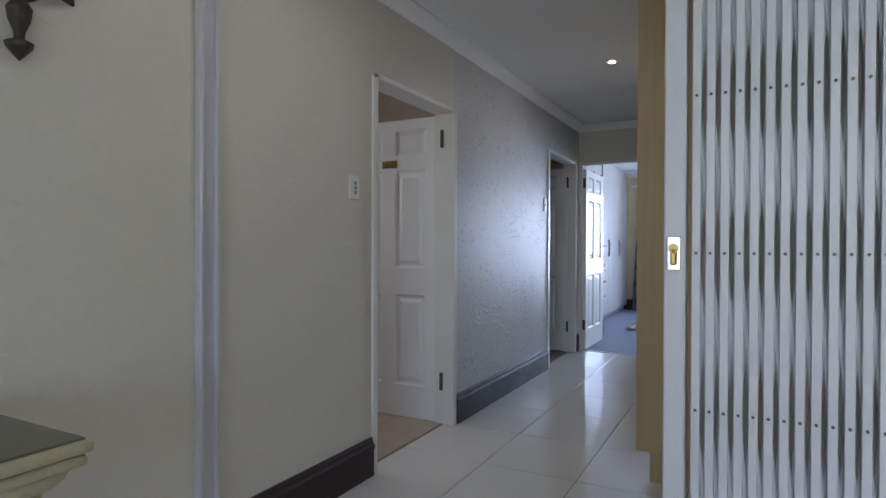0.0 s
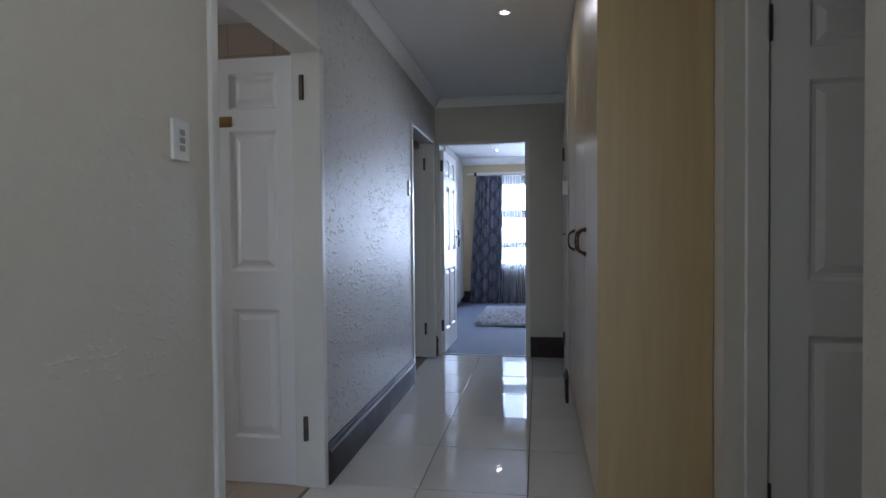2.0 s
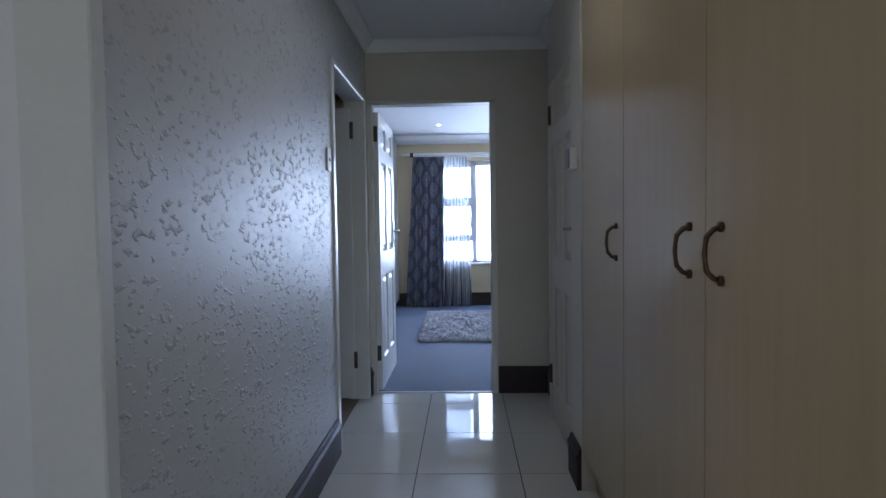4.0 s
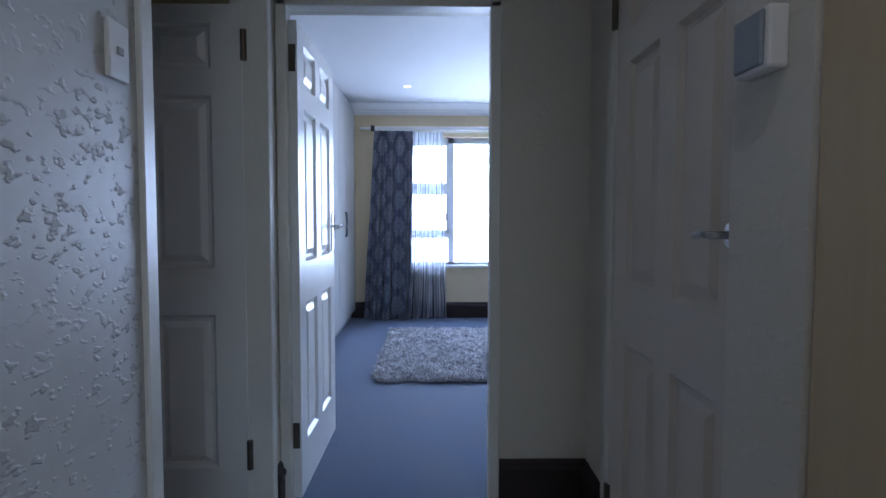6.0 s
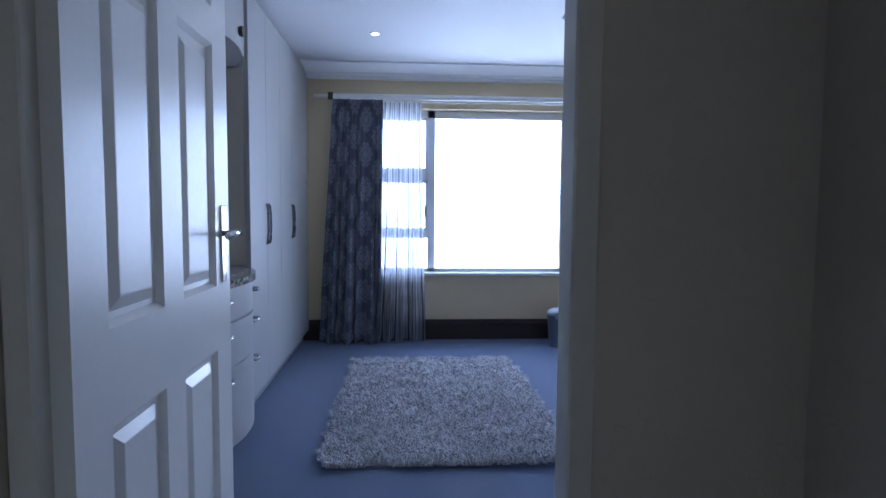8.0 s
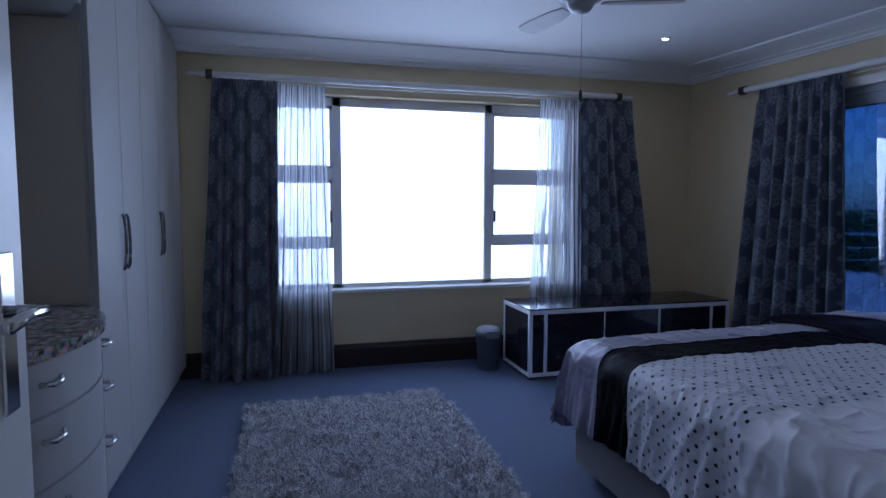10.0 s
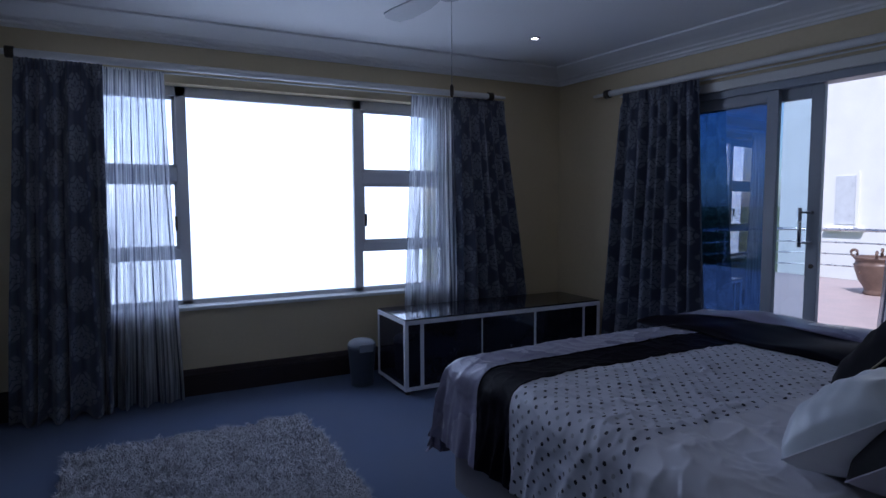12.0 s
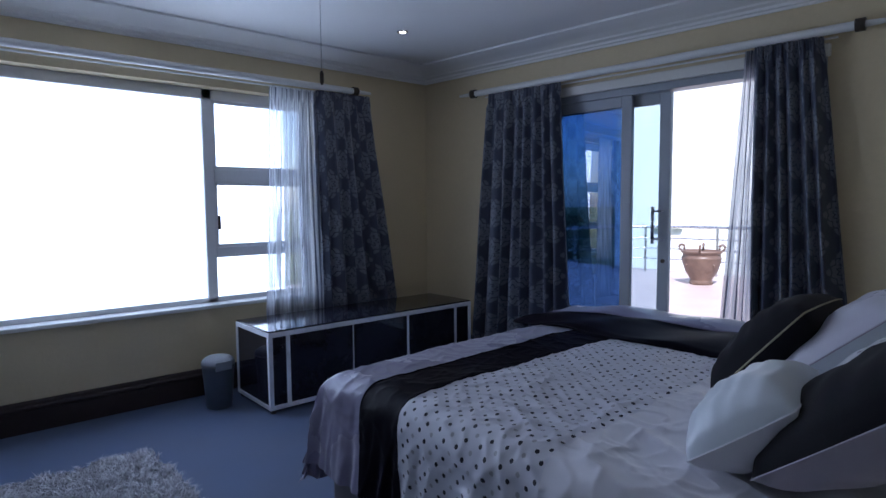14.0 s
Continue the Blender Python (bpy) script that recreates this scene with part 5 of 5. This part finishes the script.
def ceiling_fan():
    cx, cy = 0.41, 9.41
    root = thing("ceiling_fan", "pale grey ceiling fan with a pull cord", "ceiling fan", pose(cx, cy, 0))
    part("canopy", lathe(bmesh.new(), [(0.02, 2.43), (0.06, 2.45), (0.065, 2.499)], 24), M_FAN, root, smooth=True)
    part("down_rod", cyl(bmesh.new(), (0, 0, 2.33), (0, 0, 2.45), 0.012), M_FAN, root)
    part("motor", lathe(bmesh.new(), [(0.01, 2.205), (0.045, 2.21), (0.06, 2.23), (0.065, 2.25), (0.10, 2.26), (0.11, 2.29), (0.09, 2.32), (0.03, 2.34)], 32), M_FAN, root, smooth=True)
    for k in range(3):
        a = radians(101 + 120 * k)
        b = bmesh.new()
        outline = [(0.10, -0.03), (0.20, -0.055), (0.36, -0.065), (0.45, -0.05), (0.475, -0.02), (0.475, 0.02), (0.45, 0.045), (0.36, 0.05), (0.20, 0.045), (0.10, 0.03)]
        lo = [b.verts.new((x, y, -0.004)) for x, y in outline]
        hi = [b.verts.new((x, y, 0.004)) for x, y in outline]
        m2 = len(outline)
        for i in range(m2):
            b.faces.new((lo[i], lo[(i + 1) % m2], hi[(i + 1) % m2], hi[i]))
        b.faces.new(lo[::-1]), b.faces.new(hi)
        b.transform(pose(0, 0, 2.245, 0, 0, math.degrees(a)) @ pose(0, 0, 0, 11, 0, 0))
        part("blade", b, M_FAN, root)
    b = bmesh.new()
    tube(b, [(0.02, 0.02, 2.21), (0.02, 0.02, 1.85)], 0.0016, 6)
    part("pull_cord", b, M_STEEL, root)
    part("cord_weight", lathe(bmesh.new(), [(0.003, 1.80), (0.008, 1.81), (0.008, 1.845), (0.003, 1.855)], 12, (0.02, 0.02, 0)), M_DARKMETAL, root)
    return root


ceiling_fan()


# ---------------------------------------------------------------- outside
structure("ground", bx(-600, 600, -600, 900, -3.6, -3.4), M_GROUND, "dry green ground below the house", "ground")
structure("terrace", bx(XR + 0.1, 10.2, 5.0, 16.5, -0.25, -0.03), M_TERRACE, "sunlit pinkish terrace paving", "terrace")


def railing():
    root = thing("terrace_railing", "brushed steel tube railing round the terrace", "railing")
    pts = [(9.9, 6.0 + 0.5 * k) for k in range(17)]
    bend = [(9.9, y) for y in (6.0, 9.0, 11.5, 12.5)] + [(9.75, 13.2), (9.4, 13.7), (8.6, 14.0), (7.0, 14.1), (3.2, 14.1)]
    for z, r in ((0.86, 0.025), (0.64, 0.012), (0.44, 0.012), (0.24, 0.012)):
        part("rail", tube(bmesh.new(), [(x, y, z) for x, y in bend], r, 8), M_STEEL, root, smooth=True)
    for x, y in ((9.9, 6.0), (9.9, 7.5), (9.9, 9.0), (9.9, 10.5), (9.9, 12.0), (9.7, 13.3), (8.4, 14.03), (7.0, 14.1), (5.4, 14.1), (3.6, 14.1)):
        part("post", cyl(bmesh.new(), (x, y, -0.03), (x, y, 0.86), 0.022, n=12), M_STEEL, root)
    return root


railing()


def urn():
    root = thing("garden_urn", "large brown glazed urn with coiled handles on the terrace", "urn", pose(8.75, 11.75, -0.03) @ Matrix.Diagonal((0.85, 0.85, 0.85, 1)))
    part("body", lathe(bmesh.new(), [(0.20, 0), (0.22, 0.03), (0.20, 0.07), (0.20, 0.10), (0.29, 0.25), (0.345, 0.42), (0.36, 0.50), (0.37, 0.52), (0.345, 0.54), (0.34, 0.60), (0.37, 0.62), (0.38, 0.65), (0.35, 0.66), (0.33, 0.60), (0.30, 0.58)], 40), M_TERRACOTTA, root, smooth=True)
    for k in range(4):
        a = radians(20 + 90 * k)
        b = bmesh.new()
        pts = [((0.36 + 0.05 * math.sin(t)) * math.cos(a), (0.36 + 0.05 * math.sin(t)) * math.sin(a), 0.66 + 0.055 * (1 - math.cos(t))) for t in [i * 0.55 for i in range(11)]]
        tube(b, pts, 0.022, 8)
        part("handle", b, M_TERRACOTTA, root, smooth=True)
        b = bmesh.new()
        a2 = a + radians(45)
        tube(b, [((0.30 + 0.05 * math.cos(t)) * math.cos(a2), (0.30 + 0.05 * math.cos(t)) * math.sin(a2) , 0.36 + 0.06 * math.sin(t)) for t in [i * 0.6 for i in range(8)]], 0.016, 6)
        part("relief_scroll", b, M_TERRACOTTA, root, smooth=True)
    return root


urn()


def far_house():
    root = thing("far_house", "white rendered house across the garden", "house", pose(20, 19.5, -3.4))
    part("wall", bx(0, 9, -9, 1.0, 0, 12.2), M_RENDER, root)
    part("parapet", bx(-0.2, 9.2, -9.2, 1.2, 12.2, 12.55), M_RENDER, root)
    for y in (-1.25, -6.0):
        w = part("window", bx(-0.03, 0.04, y - 0.32, y + 0.32, 4.0, 5.6), M_FARWINDOW, root, "pale shaded window")
        part("frame", bx(-0.06, -0.03, y - 0.42, y - 0.32, 3.9, 5.7), M_RENDER, w)
        part("sill", bx(-0.15, 0.0, y - 0.6, y + 0.6, 3.75, 3.85), M_RENDER, w)
    return root


far_house()


def shrub(x, y, w, h, seed):
    """A shrub of many small leaves round forking stems."""
    rng = np.random.default_rng(seed)
    root = thing("shrub", "dark green leafy shrub beyond the terrace railing", "shrub", pose(x, y, -3.4), "shrubs beyond the railing")
    b = bmesh.new()
    for k in range(7):
        a = k * 0.9 + seed
        cyl(b, (0, 0, 0), (0.5 * w * math.cos(a) * 0.6, 0.5 * w * math.sin(a) * 0.6, h * 0.75), 0.06, 0.015, 7)
    part("stem", b, M_SHADOWGAP, root)
    n = 3500
    clump = rng.normal(0, 1, (46, 3)) * (w * 0.22, w * 0.22, h * 0.13) + (0, 0, h * 0.72)
    c = clump[rng.integers(0, 46, n)] + rng.normal(0, 0.16, (n, 3))
    d1, d2 = rng.normal(0, 1, (n, 3)), rng.normal(0, 1, (n, 3))
    d1 /= np.linalg.norm(d1, axis=1)[:, None]
    d2 /= np.linalg.norm(d2, axis=1)[:, None]
    v = np.stack([c - d1 * 0.09, c + d2 * 0.04, c + d1 * 0.09, c - d2 * 0.04], 1).reshape(-1, 3)
    i = np.arange(n) * 4
    me = bpy.data.meshes.new("crown")
    me.from_pydata(v.tolist(), [], np.stack([i, i + 1, i + 2, i + 3], 1).tolist())
    me.materials.append(M_LEAF)
    ob = new("crown", me)
    ob.parent = root
    return tagged(root)


M_LEAF = surf("dark_green_leaf", (0.035, 0.06, 0.02), 0.6, 0.35, 2.0, 30, 0.1)
for k, (sx, sy) in enumerate(((14.6, 19.4), (16.2, 20.8), (14.2, 21.6), (17.6, 22.4))):
    shrub(sx, sy, 2.8, 4.5 + 0.25 * (k % 3), 40 + k)


# ---------------------------------------------------------------- floor tiles, last
floor_tiles = thing("floor", "polished cream porcelain floor tiles with dark joints", "floor", kind="structure")
TX, TY = 0.503, 0.553
tile_mesh = None
for i in range(-1, 9):
    for j in range(-12, 6):
        x0, y0 = -0.947 + (i - 0) * TX, 3.985 + j * TY
        if x0 < -1.6 or x0 > 3.3 or y0 > YE - 0.05 or (x0 > 1.0 and y0 > 1.4):
            continue
        if tile_mesh is None:
            b = bx(0.0022, TX - 0.0022, 0.0022, TY - 0.0022, -0.011, 0.0, 0.001)
            tile_mesh = bpy.data.meshes.new("tile")
            b.to_mesh(tile_mesh)
            b.free()
            tile_mesh.materials.append(M_TILE)
        t = new("tile", tile_mesh)
        t.parent = floor_tiles
        t.location = (x0, y0, 0)
        t.scale.y = min(1.0, (YE - 0.006 - y0) / TY)

wall_tile = bpy.data.meshes.new("wall_tile")
b = bx(0.0015, 0.2985, -0.006, 0.0, 0.0015, 0.1985, 0.001)
b.to_mesh(wall_tile)
b.free()
wall_tile.materials.append(M_TILE_BEIGE)
bath = bpy.data.objects["wall_side_rooms"]
for i in range(6):
    for j in range(5):
        t = new("wall_tile", wall_tile)
        t.parent = bath
        t.location = (-3.19 + 0.3 * i, 4.75, 1.5 + 0.2 * j)
bath_tile = bpy.data.meshes.new("bath_tile")
b = bx(0.002, 0.328, 0.002, 0.328, 0.0, 0.006, 0.001)
b.to_mesh(bath_tile)
b.free()
bath_tile.materials.append(M_TILE_BEIGE)
bath_floor = bpy.data.objects["floor_side_rooms"]
for i in range(4):
    for j in range(4):
        t = new("floor_tile", bath_tile)
        t.parent = bath_floor
        t.location = (-1.46 - 0.33 * (i + 1), 2.95 + 0.33 * j, -0.001)
